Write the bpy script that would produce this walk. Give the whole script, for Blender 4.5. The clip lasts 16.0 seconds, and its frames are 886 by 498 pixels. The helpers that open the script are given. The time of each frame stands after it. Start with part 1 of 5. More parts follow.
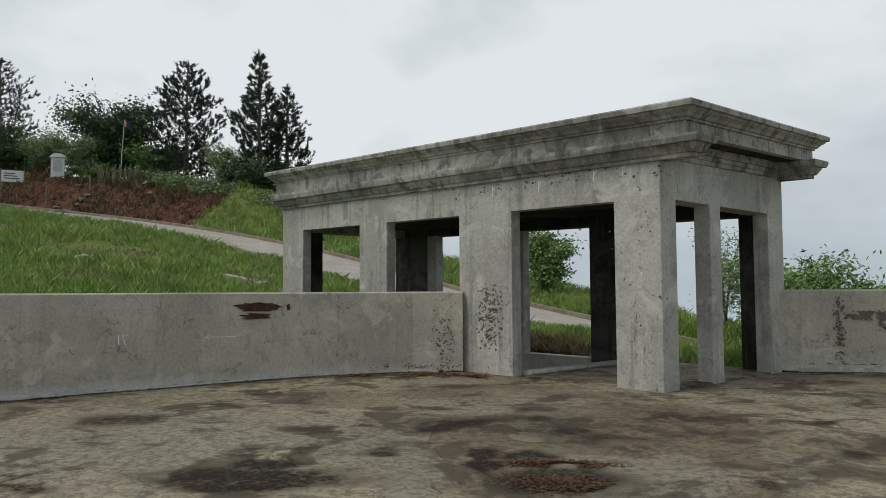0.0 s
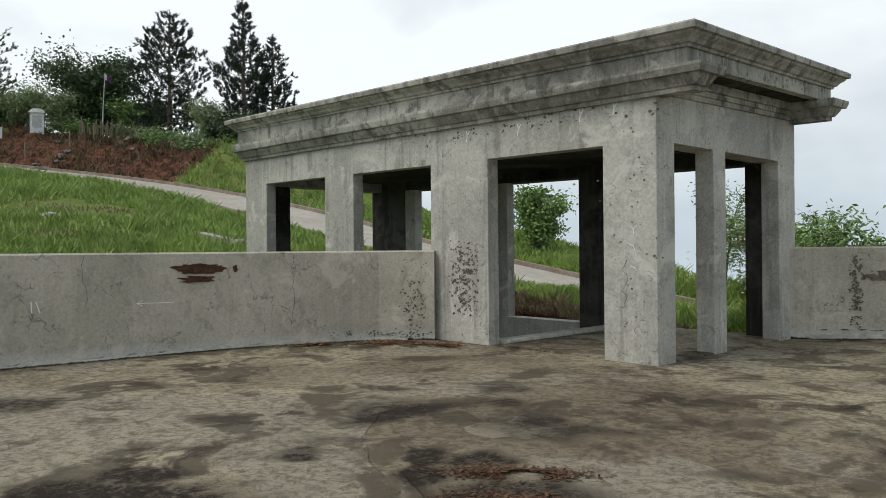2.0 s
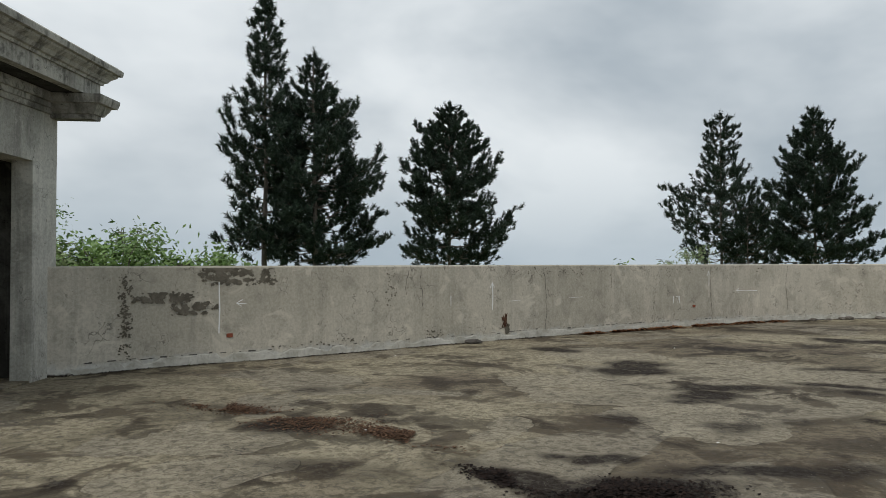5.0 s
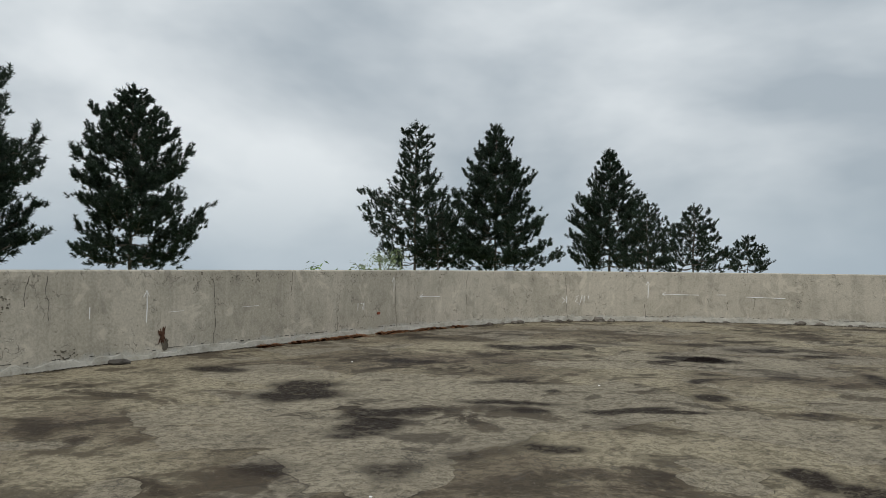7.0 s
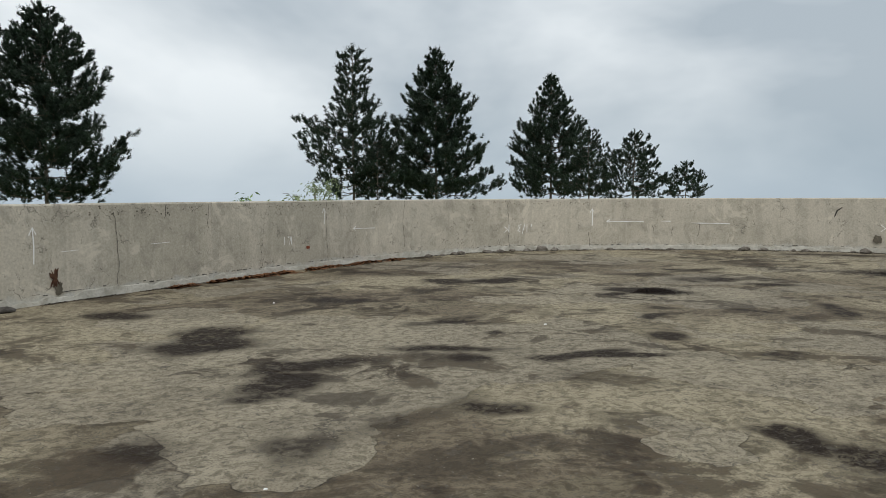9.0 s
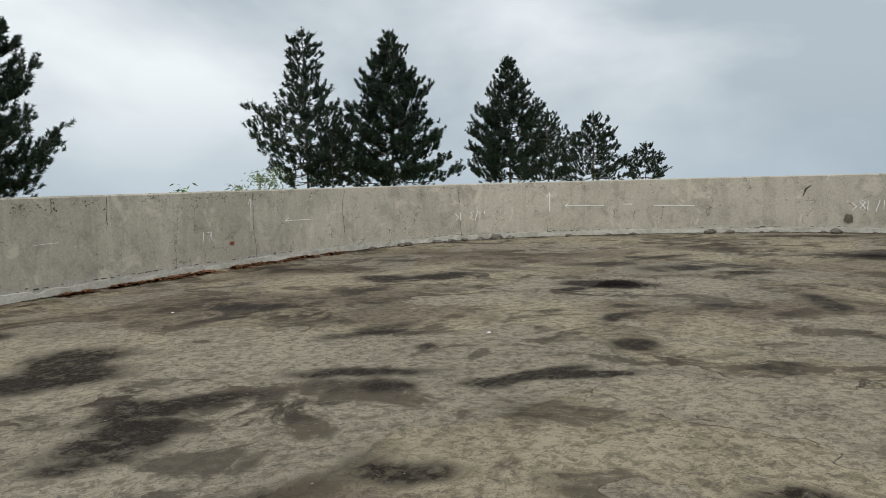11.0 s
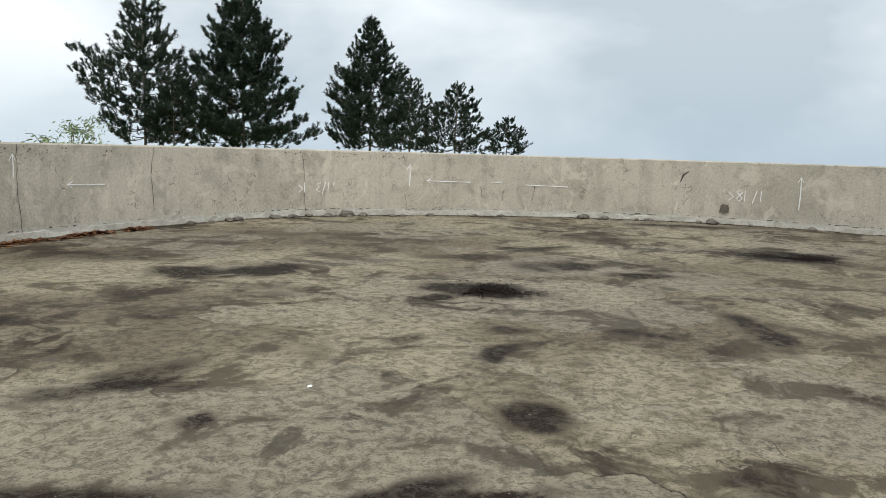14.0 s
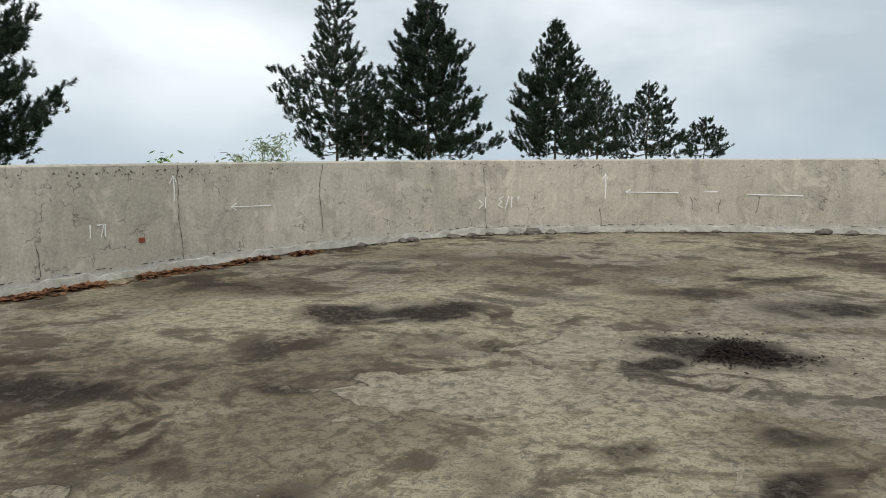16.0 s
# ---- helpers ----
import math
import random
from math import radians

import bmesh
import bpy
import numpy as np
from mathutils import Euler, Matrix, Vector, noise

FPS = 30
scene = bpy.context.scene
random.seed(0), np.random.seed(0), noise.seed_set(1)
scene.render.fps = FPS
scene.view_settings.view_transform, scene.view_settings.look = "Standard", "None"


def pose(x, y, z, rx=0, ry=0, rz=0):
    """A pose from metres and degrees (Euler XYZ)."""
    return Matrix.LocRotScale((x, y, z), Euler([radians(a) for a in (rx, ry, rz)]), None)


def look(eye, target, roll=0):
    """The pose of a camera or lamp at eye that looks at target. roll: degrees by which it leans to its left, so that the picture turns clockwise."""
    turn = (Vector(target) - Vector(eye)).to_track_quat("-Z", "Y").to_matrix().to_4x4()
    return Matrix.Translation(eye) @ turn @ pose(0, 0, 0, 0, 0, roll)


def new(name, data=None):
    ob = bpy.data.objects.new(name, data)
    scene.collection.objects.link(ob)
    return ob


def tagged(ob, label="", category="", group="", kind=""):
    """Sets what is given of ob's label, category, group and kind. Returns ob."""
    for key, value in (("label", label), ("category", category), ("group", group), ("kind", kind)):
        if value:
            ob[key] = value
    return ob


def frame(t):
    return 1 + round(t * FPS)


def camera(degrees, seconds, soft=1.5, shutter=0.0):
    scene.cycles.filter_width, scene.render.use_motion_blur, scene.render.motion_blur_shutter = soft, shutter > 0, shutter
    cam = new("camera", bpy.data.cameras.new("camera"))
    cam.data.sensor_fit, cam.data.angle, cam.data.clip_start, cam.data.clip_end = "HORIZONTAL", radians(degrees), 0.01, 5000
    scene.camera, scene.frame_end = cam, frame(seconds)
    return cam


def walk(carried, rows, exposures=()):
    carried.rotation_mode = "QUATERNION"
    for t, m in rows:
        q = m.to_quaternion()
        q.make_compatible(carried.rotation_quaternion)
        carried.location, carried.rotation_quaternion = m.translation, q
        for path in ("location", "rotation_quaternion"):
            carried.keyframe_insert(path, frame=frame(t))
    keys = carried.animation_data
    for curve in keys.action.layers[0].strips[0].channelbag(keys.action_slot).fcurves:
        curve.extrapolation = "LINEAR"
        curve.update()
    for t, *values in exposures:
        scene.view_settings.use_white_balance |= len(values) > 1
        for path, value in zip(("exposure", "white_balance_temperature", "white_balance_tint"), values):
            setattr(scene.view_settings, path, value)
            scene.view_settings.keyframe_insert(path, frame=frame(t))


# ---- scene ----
cam = camera(61.7, 16.0, soft=0.75)
PATH = [
    (0, (5.665, -9.379, 1.423), (4.191, -8.031, 1.54), -0.3),
    (0.5, (5.413, -9.075, 1.407), (3.909, -7.761, 1.515), -0.6),
    (1, (5.277, -8.771, 1.417), (3.702, -7.541, 1.491), -0.7),
    (1.5, (5.012, -8.387, 1.436), (3.418, -7.181, 1.509), -0.6),
    (2, (4.898, -8.037, 1.434), (3.424, -6.685, 1.438), -0.5),
    (2.5, (4.779, -7.67, 1.422), (3.459, -6.168, 1.371), 0.3),
    (3, (4.655, -7.286, 1.425), (3.461, -5.683, 1.366), 0.4),
    (3.5, (4.585, -6.883, 1.454), (3.595, -5.146, 1.416), 0.4),
    (4, (4.669, -6.547, 1.493), (4.013, -4.658, 1.477), 0.4),
    (4.5, (4.761, -6.207, 1.489), (4.472, -4.228, 1.489), 0.1),
    (5, (4.916, -5.881, 1.464), (4.958, -3.882, 1.504), -0.1),
    (5.2, (5.014, -5.749, 1.485), (5.15, -3.754, 1.52), -0.3),
    (7.3, (5.823, -4.42, 1.576), (6.734, -2.64, 1.611), 0.7),
    (7.5, (5.92, -4.289, 1.59), (6.897, -2.543, 1.612), 0.7),
    (8, (6.16, -4.093, 1.577), (7.186, -2.376, 1.553), 0.8),
    (8.5, (6.231, -3.918, 1.568), (7.171, -2.155, 1.471), 0.6),
    (9, (6.314, -3.641, 1.54), (7.257, -1.883, 1.396), -0.2),
    (9.2, (6.378, -3.532, 1.551), (7.372, -1.804, 1.391), -0.4),
    (11.3, (7.573, -2.288, 1.488), (8.598, -0.58, 1.306), -1.5),
    (11.5, (7.668, -2.143, 1.482), (8.681, -0.429, 1.293), -1.3),
    (12, (7.987, -1.829, 1.481), (9.042, -0.143, 1.271), -0.4),
    (12.5, (8.297, -1.524, 1.492), (9.488, 0.069, 1.282), 0.2),
    (13, (8.621, -1.178, 1.493), (9.956, 0.294, 1.269), 0.4),
    (13.5, (8.848, -0.855, 1.53), (10.229, 0.573, 1.294), 0.8),
    (14, (9.096, -0.426, 1.515), (10.422, 1.047, 1.25), 1.7),
    (14.5, (9.392, -0.061, 1.525), (10.58, 1.524, 1.246), 1.5),
    (15, (9.614, 0.347, 1.516), (10.688, 2.011, 1.236), 1.3),
    (15.5, (9.937, 0.8, 1.507), (10.906, 2.528, 1.231), 0.9),
    (16, (10.204, 1.256, 1.532), (11.127, 3.012, 1.281), -0.2),
]
walk(cam, [(t, look(eye, target, roll)) for t, eye, target, roll in PATH],
     exposures=[(0, -0.43), (1.5, -0.12), (2, -0.08), (2.5, 0.2), (3, 0.42), (3.5, 0.3), (4, 0.02), (4.5, -0.2), (5, -0.38), (7.5, -0.42), (9, -0.25), (11.5, -0.18), (14, 0.1), (16, 0.0)])

# ---- world, sun and exposure ----
SUN_EL, SUN_ROT = radians(57), radians(204)
world = bpy.data.worlds.new("overcast_sky")
scene.world = world
world.use_nodes = True
wn, wl = world.node_tree.nodes, world.node_tree.links
wn.clear()
w_out = wn.new("ShaderNodeOutputWorld")
w_bg = wn.new("ShaderNodeBackground")
w_sky = wn.new("ShaderNodeTexSky")
w_sky.sky_type, w_sky.sun_disc = "NISHITA", False
w_sky.sun_elevation, w_sky.sun_rotation = SUN_EL, SUN_ROT
w_sky.air_density, w_sky.dust_density = 1.0, 3.0
w_co = wn.new("ShaderNodeTexCoord")
w_map = wn.new("ShaderNodeMapping")
w_map.inputs["Scale"].default_value = (1.0, 1.0, 1.9)
w_map.inputs["Location"].default_value = (0.35, 0.1, 0.0)
w_no = wn.new("ShaderNodeTexNoise")
w_no.inputs["Scale"].default_value, w_no.inputs["Detail"].default_value = 2.2, 5.0
w_no.inputs["Roughness"].default_value, w_no.inputs["Distortion"].default_value = 0.5, 0.15
w_ramp = wn.new("ShaderNodeValToRGB")
w_ramp.color_ramp.elements[0].position, w_ramp.color_ramp.elements[0].color = 0.34, (5.5, 6.3, 6.95, 1)
w_ramp.color_ramp.elements[1].position, w_ramp.color_ramp.elements[1].color = 0.63, (10.6, 11.2, 11.5, 1)
w_mix = wn.new("ShaderNodeMix")
w_mix.data_type = "RGBA"
w_mix.inputs["Factor"].default_value = 0.93
w_bg.inputs["Strength"].default_value = 0.1
wl.new(w_co.outputs["Generated"], w_map.inputs["Vector"])
wl.new(w_map.outputs["Vector"], w_no.inputs["Vector"])
w_dir = wn.new("ShaderNodeVectorMath")
w_dir.operation = "DOT_PRODUCT"
w_dir.inputs[1].default_value = (-0.9, 0.3, 0.2)
w_lift = wn.new("ShaderNodeMath")
w_lift.operation = "MULTIPLY_ADD"
w_lift.inputs[1].default_value = 0.12
wl.new(w_co.outputs["Generated"], w_dir.inputs[0])
wl.new(w_dir.outputs["Value"], w_lift.inputs[0])
wl.new(w_no.outputs["Fac"], w_lift.inputs[2])
wl.new(w_lift.outputs["Value"], w_ramp.inputs["Fac"])
wl.new(w_sky.outputs["Color"], w_mix.inputs[6])
wl.new(w_ramp.outputs["Color"], w_mix.inputs[7])
# blue-grey mist low over the valley
w_sep = wn.new("ShaderNodeSeparateXYZ")
w_low = wn.new("ShaderNodeMapRange")
w_low.interpolation_type = "SMOOTHSTEP"
for key, v in (("From Min", -0.03), ("From Max", 0.17), ("To Min", 0.62), ("To Max", 0.0)):
    w_low.inputs[key].default_value = v
w_mist = wn.new("ShaderNodeMix")
w_mist.data_type = "RGBA"
w_mist.inputs[7].default_value = (3.9, 5.1, 6.1, 1)
wl.new(w_co.outputs["Generated"], w_sep.inputs["Vector"])
wl.new(w_sep.outputs["Z"], w_low.inputs["Value"])
wl.new(w_low.outputs["Result"], w_mist.inputs[0])
wl.new(w_mix.outputs[2], w_mist.inputs[6])
wl.new(w_mist.outputs[2], w_bg.inputs["Color"])
wl.new(w_bg.outputs["Background"], w_out.inputs["Surface"])

sun = new("sun", bpy.data.lights.new("sun", "SUN"))
sun.data.energy, sun.data.angle, sun.data.color = 1.6, radians(30), (1.0, 0.96, 0.9)
sun.matrix_world = look((-10, -24, 40), (0, 0, 0))


# ---- materials ----
def mat(name, rough=0.85, metal=0.0):
    m = bpy.data.materials.new(name)
    m.use_nodes = True
    b = m.node_tree.nodes["Principled BSDF"]
    b.inputs["Roughness"].default_value, b.inputs["Metallic"].default_value = rough, metal
    b.inputs["Specular IOR Level"].default_value = 0.5 if rough < 0.8 else 0.12
    return m, m.node_tree.nodes, m.node_tree.links, b


def coords(n, l, scale=(1, 1, 1), loc=(0, 0, 0), rot=0.0):
    c = n.new("ShaderNodeTexCoord")
    mp = n.new("ShaderNodeMapping")
    mp.inputs["Scale"].default_value, mp.inputs["Location"].default_value = scale, loc
    mp.inputs["Rotation"].default_value = (0, 0, rot)
    l.new(c.outputs["Object"], mp.inputs["Vector"])
    return mp.outputs["Vector"]


def noise_tex(n, l, vec, scale, detail=6.0, rough=0.6, distort=0.0):
    t = n.new("ShaderNodeTexNoise")
    for key, v in (("Scale", scale), ("Detail", detail), ("Roughness", rough), ("Distortion", distort)):
        t.inputs[key].default_value = v
    l.new(vec, t.inputs["Vector"])
    return t.outputs["Fac"]


def band(n, l, value, lo, hi, a=0.0, b=1.0):
    r = n.new("ShaderNodeMapRange")
    r.interpolation_type = "SMOOTHSTEP"
    for key, v in (("From Min", lo), ("From Max", hi), ("To Min", a), ("To Max", b)):
        r.inputs[key].default_value = v
    l.new(value, r.inputs["Value"])
    return r.outputs["Result"]


def calc(n, l, op, a, b=None):
    m = n.new("ShaderNodeMath")
    m.operation = op
    for i, v in enumerate((a, b)):
        if v is None:
            continue
        if isinstance(v, (int, float)):
            m.inputs[i].default_value = v
        else:
            l.new(v, m.inputs[i])
    return m.outputs["Value"]


def blend(n, l, fac, a, b, mode="MIX"):
    m = n.new("ShaderNodeMix")
    m.data_type, m.blend_type = "RGBA", mode
    for i, v in ((0, fac), (6, a), (7, b)):
        if isinstance(v, (int, float)):
            m.inputs[i].default_value = v
        elif isinstance(v, tuple):
            m.inputs[i].default_value = (*v, 1)
        else:
            l.new(v, m.inputs[i])
    return m.outputs[2]


def bump(n, l, b, height, strength=0.3, dist=0.02):
    bp = n.new("ShaderNodeBump")
    bp.inputs["Strength"].default_value, bp.inputs["Distance"].default_value = strength, dist
    l.new(height, bp.inputs["Height"])
    l.new(bp.outputs["Normal"], b.inputs["Normal"])


def cracks(n, l, vec, scale, width, wobble=0.25):
    """Thin wandering lines, 1 on the line."""
    no = n.new("ShaderNodeTexNoise")
    no.inputs["Scale"].default_value, no.inputs["Detail"].default_value = scale * 2.2, 5.0
    l.new(vec, no.inputs["Vector"])
    add = n.new("ShaderNodeVectorMath")
    add.operation = "MULTIPLY_ADD"
    l.new(no.outputs["Color"], add.inputs[0])
    add.inputs[1].default_value = (wobble,) * 3
    l.new(vec, add.inputs[2])
    v = n.new("ShaderNodeTexVoronoi")
    v.feature = "DISTANCE_TO_EDGE"
    v.inputs["Scale"].default_value = scale
    l.new(add.outputs["Vector"], v.inputs["Vector"])
    return band(n, l, v.outputs["Distance"], 0.0, width, 1.0, 0.0)


def concrete(name, light, dark, streak, seed, crack=0.35, base_lime=0.0, blotch=0.5, grain=0.5, pitting=0.75):
    m, n, l, b = mat(name, 0.92)
    p = coords(n, l, (1, 1, 1), (seed, seed * 2, seed))
    big = noise_tex(n, l, p, 0.55, 5, 0.6, 0.4)
    mid = noise_tex(n, l, p, 3.0, 8, 0.68, 0.5)
    fine = noise_tex(n, l, p, 26.0, 6, 0.7)
    col = blend(n, l, band(n, l, big, 0.4, 0.6), dark, light)
    col = blend(n, l, band(n, l, mid, 0.5, 0.64, 0, blotch), col, tuple(c * 0.55 for c in dark))
    ps = coords(n, l, (2.6, 2.6, 0.16), (seed * 3, 0, 0))
    st = noise_tex(n, l, ps, 1.5, 5, 0.62, 0.2)
    col = blend(n, l, band(n, l, st, 0.51, 0.64, 0, streak), col, tuple(c * 0.42 for c in dark))
    ps2 = coords(n, l, (4.0, 4.0, 0.3), (seed * 5, 3, 0))
    st2 = noise_tex(n, l, ps2, 1.9, 4, 0.6, 0.3)
    col = blend(n, l, band(n, l, st2, 0.56, 0.66, 0, streak * 0.5), col, tuple(min(1, c * 1.45) for c in light))
    ck = cracks(n, l, p, 2.3, 0.02, 0.4)
    ckm = calc(n, l, "MULTIPLY", ck, band(n, l, noise_tex(n, l, p, 2.1, 3, 0.6), 0.52, 0.6, 0, crack))
    col = blend(n, l, ckm, col, (0.05, 0.047, 0.042))
    if base_lime:
        sep = n.new("ShaderNodeSeparateXYZ")
        tc = n.new("ShaderNodeTexCoord")
        l.new(tc.outputs["Object"], sep.inputs["Vector"])
        zz = calc(n, l, "ADD", sep.outputs["Z"], calc(n, l, "MULTIPLY", mid, -0.35))
        lime = band(n, l, zz, -0.1, 0.02, 1.0, 0.0)
        col = blend(n, l, calc(n, l, "MULTIPLY", lime, base_lime), col, (0.62, 0.62, 0.58))
        dirt = band(n, l, calc(n, l, "ADD", sep.outputs["Z"], calc(n, l, "MULTIPLY", mid, -0.16)), -0.065, -0.035, 1.0, 0.0)
        col = blend(n, l, dirt, col, (0.05, 0.04, 0.03))
    col = blend(n, l, grain, col, blend(n, l, band(n, l, fine, 0.38, 0.62), (0.6, 0.6, 0.59), (1.0, 1.0, 1.0)), "MULTIPLY")
    pits = noise_tex(n, l, p, 11.0, 3, 0.6, 1.5)
    col = blend(n, l, band(n, l, pits, 0.66, 0.7, 0, pitting), col, tuple(c * 0.3 for c in dark))
    pale = noise_tex(n, l, coords(n, l, (1, 1, 1), (seed, 5, 9)), 1.7, 8, 0.65, 0.8)
    col = blend(n, l, band(n, l, pale, 0.56, 0.64, 0, 0.5), col, tuple(min(1, c * 1.22) for c in light))
    l.new(col, b.inputs["Base Color"])
    h = calc(n, l, "ADD", calc(n, l, "MULTIPLY", fine, 0.4), calc(n, l, "MULTIPLY", mid, 1.0))
    h = calc(n, l, "SUBTRACT", h, calc(n, l, "MULTIPLY", ckm, 1.5))
    bump(n, l, b, h, 0.45, 0.02)
    return m


M_PORCH = concrete("porch_concrete", (0.56, 0.545, 0.485), (0.42, 0.408, 0.362), 0.42, 1.7, crack=0.5, blotch=0.34, pitting=0.55)
M_CORNICE = concrete("cornice_concrete", (0.49, 0.475, 0.42), (0.27, 0.26, 0.23), 0.6, 4.1, crack=0.2, blotch=0.9)
M_WALL = concrete("parapet_render", (0.56, 0.515, 0.43), (0.46, 0.425, 0.35), 0.17, 7.3, crack=0.55, base_lime=0.6, blotch=0.36, grain=0.42, pitting=0.5)
# near-black copy of the porch concrete, with the interior's shade in its colour
M_DARK = concrete("shaded_concrete", (0.10, 0.097, 0.088), (0.042, 0.04, 0.036), 0.5, 9.9, crack=0.3)


def simple(name, c1, c2, scale=4.0, rough=0.9, bmp=0.3, stretch=(1, 1, 1), detail=6):
    m, n, l, b = mat(name, rough)
    p = coords(n, l, stretch)
    a = noise_tex(n, l, p, scale, detail, 0.65, 0.3)
    c = noise_tex(n, l, p, scale * 7, 5, 0.65)
    col = blend(n, l, band(n, l, a, 0.3, 0.7), c1, c2)
    col = blend(n, l, band(n, l, c, 0.45, 0.8, 0, 0.5), col, tuple(k * 0.5 for k in c1))
    l.new(col, b.inputs["Base Color"])
    bump(n, l, b, c, bmp, 0.02)
    return m


def leafy(name, c1, c2, rough=0.6):
    m, n, l, b = mat(name, rough)
    g = n.new("ShaderNodeNewGeometry")
    col = blend(n, l, g.outputs["Random Per Island"], c1, c2)
    p = coords(n, l)
    col = blend(n, l, band(n, l, noise_tex(n, l, p, 0.7, 3, 0.6), 0.42, 0.6, 0, 0.5), col, tuple(k * 0.65 for k in c1))
    l.new(col, b.inputs["Base Color"])
    return m


M_NEEDLE = leafy("pine_needles", (0.010, 0.026, 0.015), (0.026, 0.050, 0.024))
M_LEAF = leafy("broad_leaves", (0.11, 0.20, 0.05), (0.24, 0.36, 0.10))
M_BAMBOO = leafy("bamboo_leaves", (0.15, 0.21, 0.085), (0.32, 0.39, 0.19))
M_DARKLEAF = leafy("dark_leaves", (0.035, 0.065, 0.025), (0.085, 0.13, 0.045))
M_GRASS = leafy("grass_blades", (0.17, 0.27, 0.05), (0.30, 0.40, 0.09))
M_STRAW = leafy("dry_straw", (0.22, 0.17, 0.08), (0.36, 0.30, 0.16))
M_BARK = simple("pine_bark", (0.10, 0.085, 0.07), (0.19, 0.165, 0.14), 5.0, 0.95, 0.6, (3, 3, 0.7))
M_ROAD = simple("road_concrete", (0.33, 0.30, 0.26), (0.42, 0.39, 0.34), 0.8, 0.92, 0.2)
M_KERB = simple("kerb_concrete", (0.20, 0.15, 0.12), (0.32, 0.27, 0.22), 2.0, 0.95, 0.4)
M_CHALK, _n, _l, _b = mat("white_chalk", 0.95)
_b.inputs["Base Color"].default_value = (0.82, 0.82, 0.8, 1)


def ground_material():
    """Grass roots and soil, with bare red earth on the cut bank."""
    m, n, l, b = mat("hill_ground", 0.95)
    p = coords(n, l)
    a = noise_tex(n, l, p, 0.16, 5, 0.6, 0.5)
    f = noise_tex(n, l, p, 3.0, 8, 0.7)
    col = blend(n, l, band(n, l, a, 0.42, 0.6), (0.13, 0.20, 0.04), (0.20, 0.24, 0.07))
    col = blend(n, l, band(n, l, f, 0.5, 0.7, 0, 0.8), col, (0.13, 0.10, 0.05))
    at = n.new("ShaderNodeAttribute")
    at.attribute_name = "bare"
    soil = blend(n, l, band(n, l, f, 0.35, 0.65), (0.05, 0.022, 0.014), (0.19, 0.09, 0.055))
    k = calc(n, l, "ADD", at.outputs["Fac"], calc(n, l, "MULTIPLY", calc(n, l, "SUBTRACT", f, 0.5), 1.2))
    col = blend(n, l, band(n, l, k, 0.4, 0.6), col, soil)
    l.new(col, b.inputs["Base Color"])
    bump(n, l, b, f, 1.0, 0.3)
    return m


M_GROUND = ground_material()


def litter_material(name, c1, c2):
    m, n, l, b = mat(name, 0.9)
    g = n.new("ShaderNodeNewGeometry")
    l.new(blend(n, l, g.outputs["Random Per Island"], c1, c2), b.inputs["Base Color"])
    return m


M_LITTER = litter_material("dead_leaves", (0.035, 0.02, 0.013), (0.15, 0.085, 0.05))
M_BLACKLITTER = litter_material("black_leaf_mould", (0.007, 0.005, 0.0045), (0.026, 0.016, 0.012))
M_REDLITTER = litter_material("red_brown_needles", (0.06, 0.027, 0.015), (0.24, 0.12, 0.06))
M_PLASTER = simple("white_mortar", (0.36, 0.34, 0.285), (0.58, 0.56, 0.5), 3.0, 0.95, 0.5)
M_GROOVE = simple("dark_joint", (0.06, 0.055, 0.048), (0.12, 0.11, 0.10), 5.0, 0.95, 0.2)
M_STAIN = simple("wall_moss", (0.10, 0.088, 0.068), (0.19, 0.17, 0.135), 7.0, 0.97, 0.4)
M_RUST = simple("spalled_patch", (0.06, 0.03, 0.02), (0.13, 0.07, 0.045), 9.0, 0.95, 0.8)
M_BRICK = simple("red_brick", (0.22, 0.06, 0.035), (0.30, 0.10, 0.06), 9.0, 0.95, 0.4)
M_STONE = simple("rubble_stone", (0.12, 0.105, 0.09), (0.24, 0.22, 0.19), 4.0, 0.95, 0.7)
M_PAINT = simple("weathered_white_paint", (0.62, 0.63, 0.62), (0.78, 0.78, 0.77), 5.0, 0.7, 0.1)
M_WOOD = simple("grey_stakes", (0.16, 0.13, 0.095), (0.32, 0.27, 0.20), 4.0, 0.9, 0.4, (4, 4, 0.6))
M_ROOFTIN = simple("corrugated_tin", (0.42, 0.42, 0.42), (0.60, 0.60, 0.58), 2.0, 0.5, 0.2)
M_FLAGRED, _n, _l, _b = mat("red_cloth", 0.8)
_b.inputs["Base Color"].default_value = (0.45, 0.03, 0.04, 1)
M_FLAGBLUE, _n, _l, _b = mat("blue_cloth", 0.8)
_b.inputs["Base Color"].default_value = (0.03, 0.06, 0.32, 1)


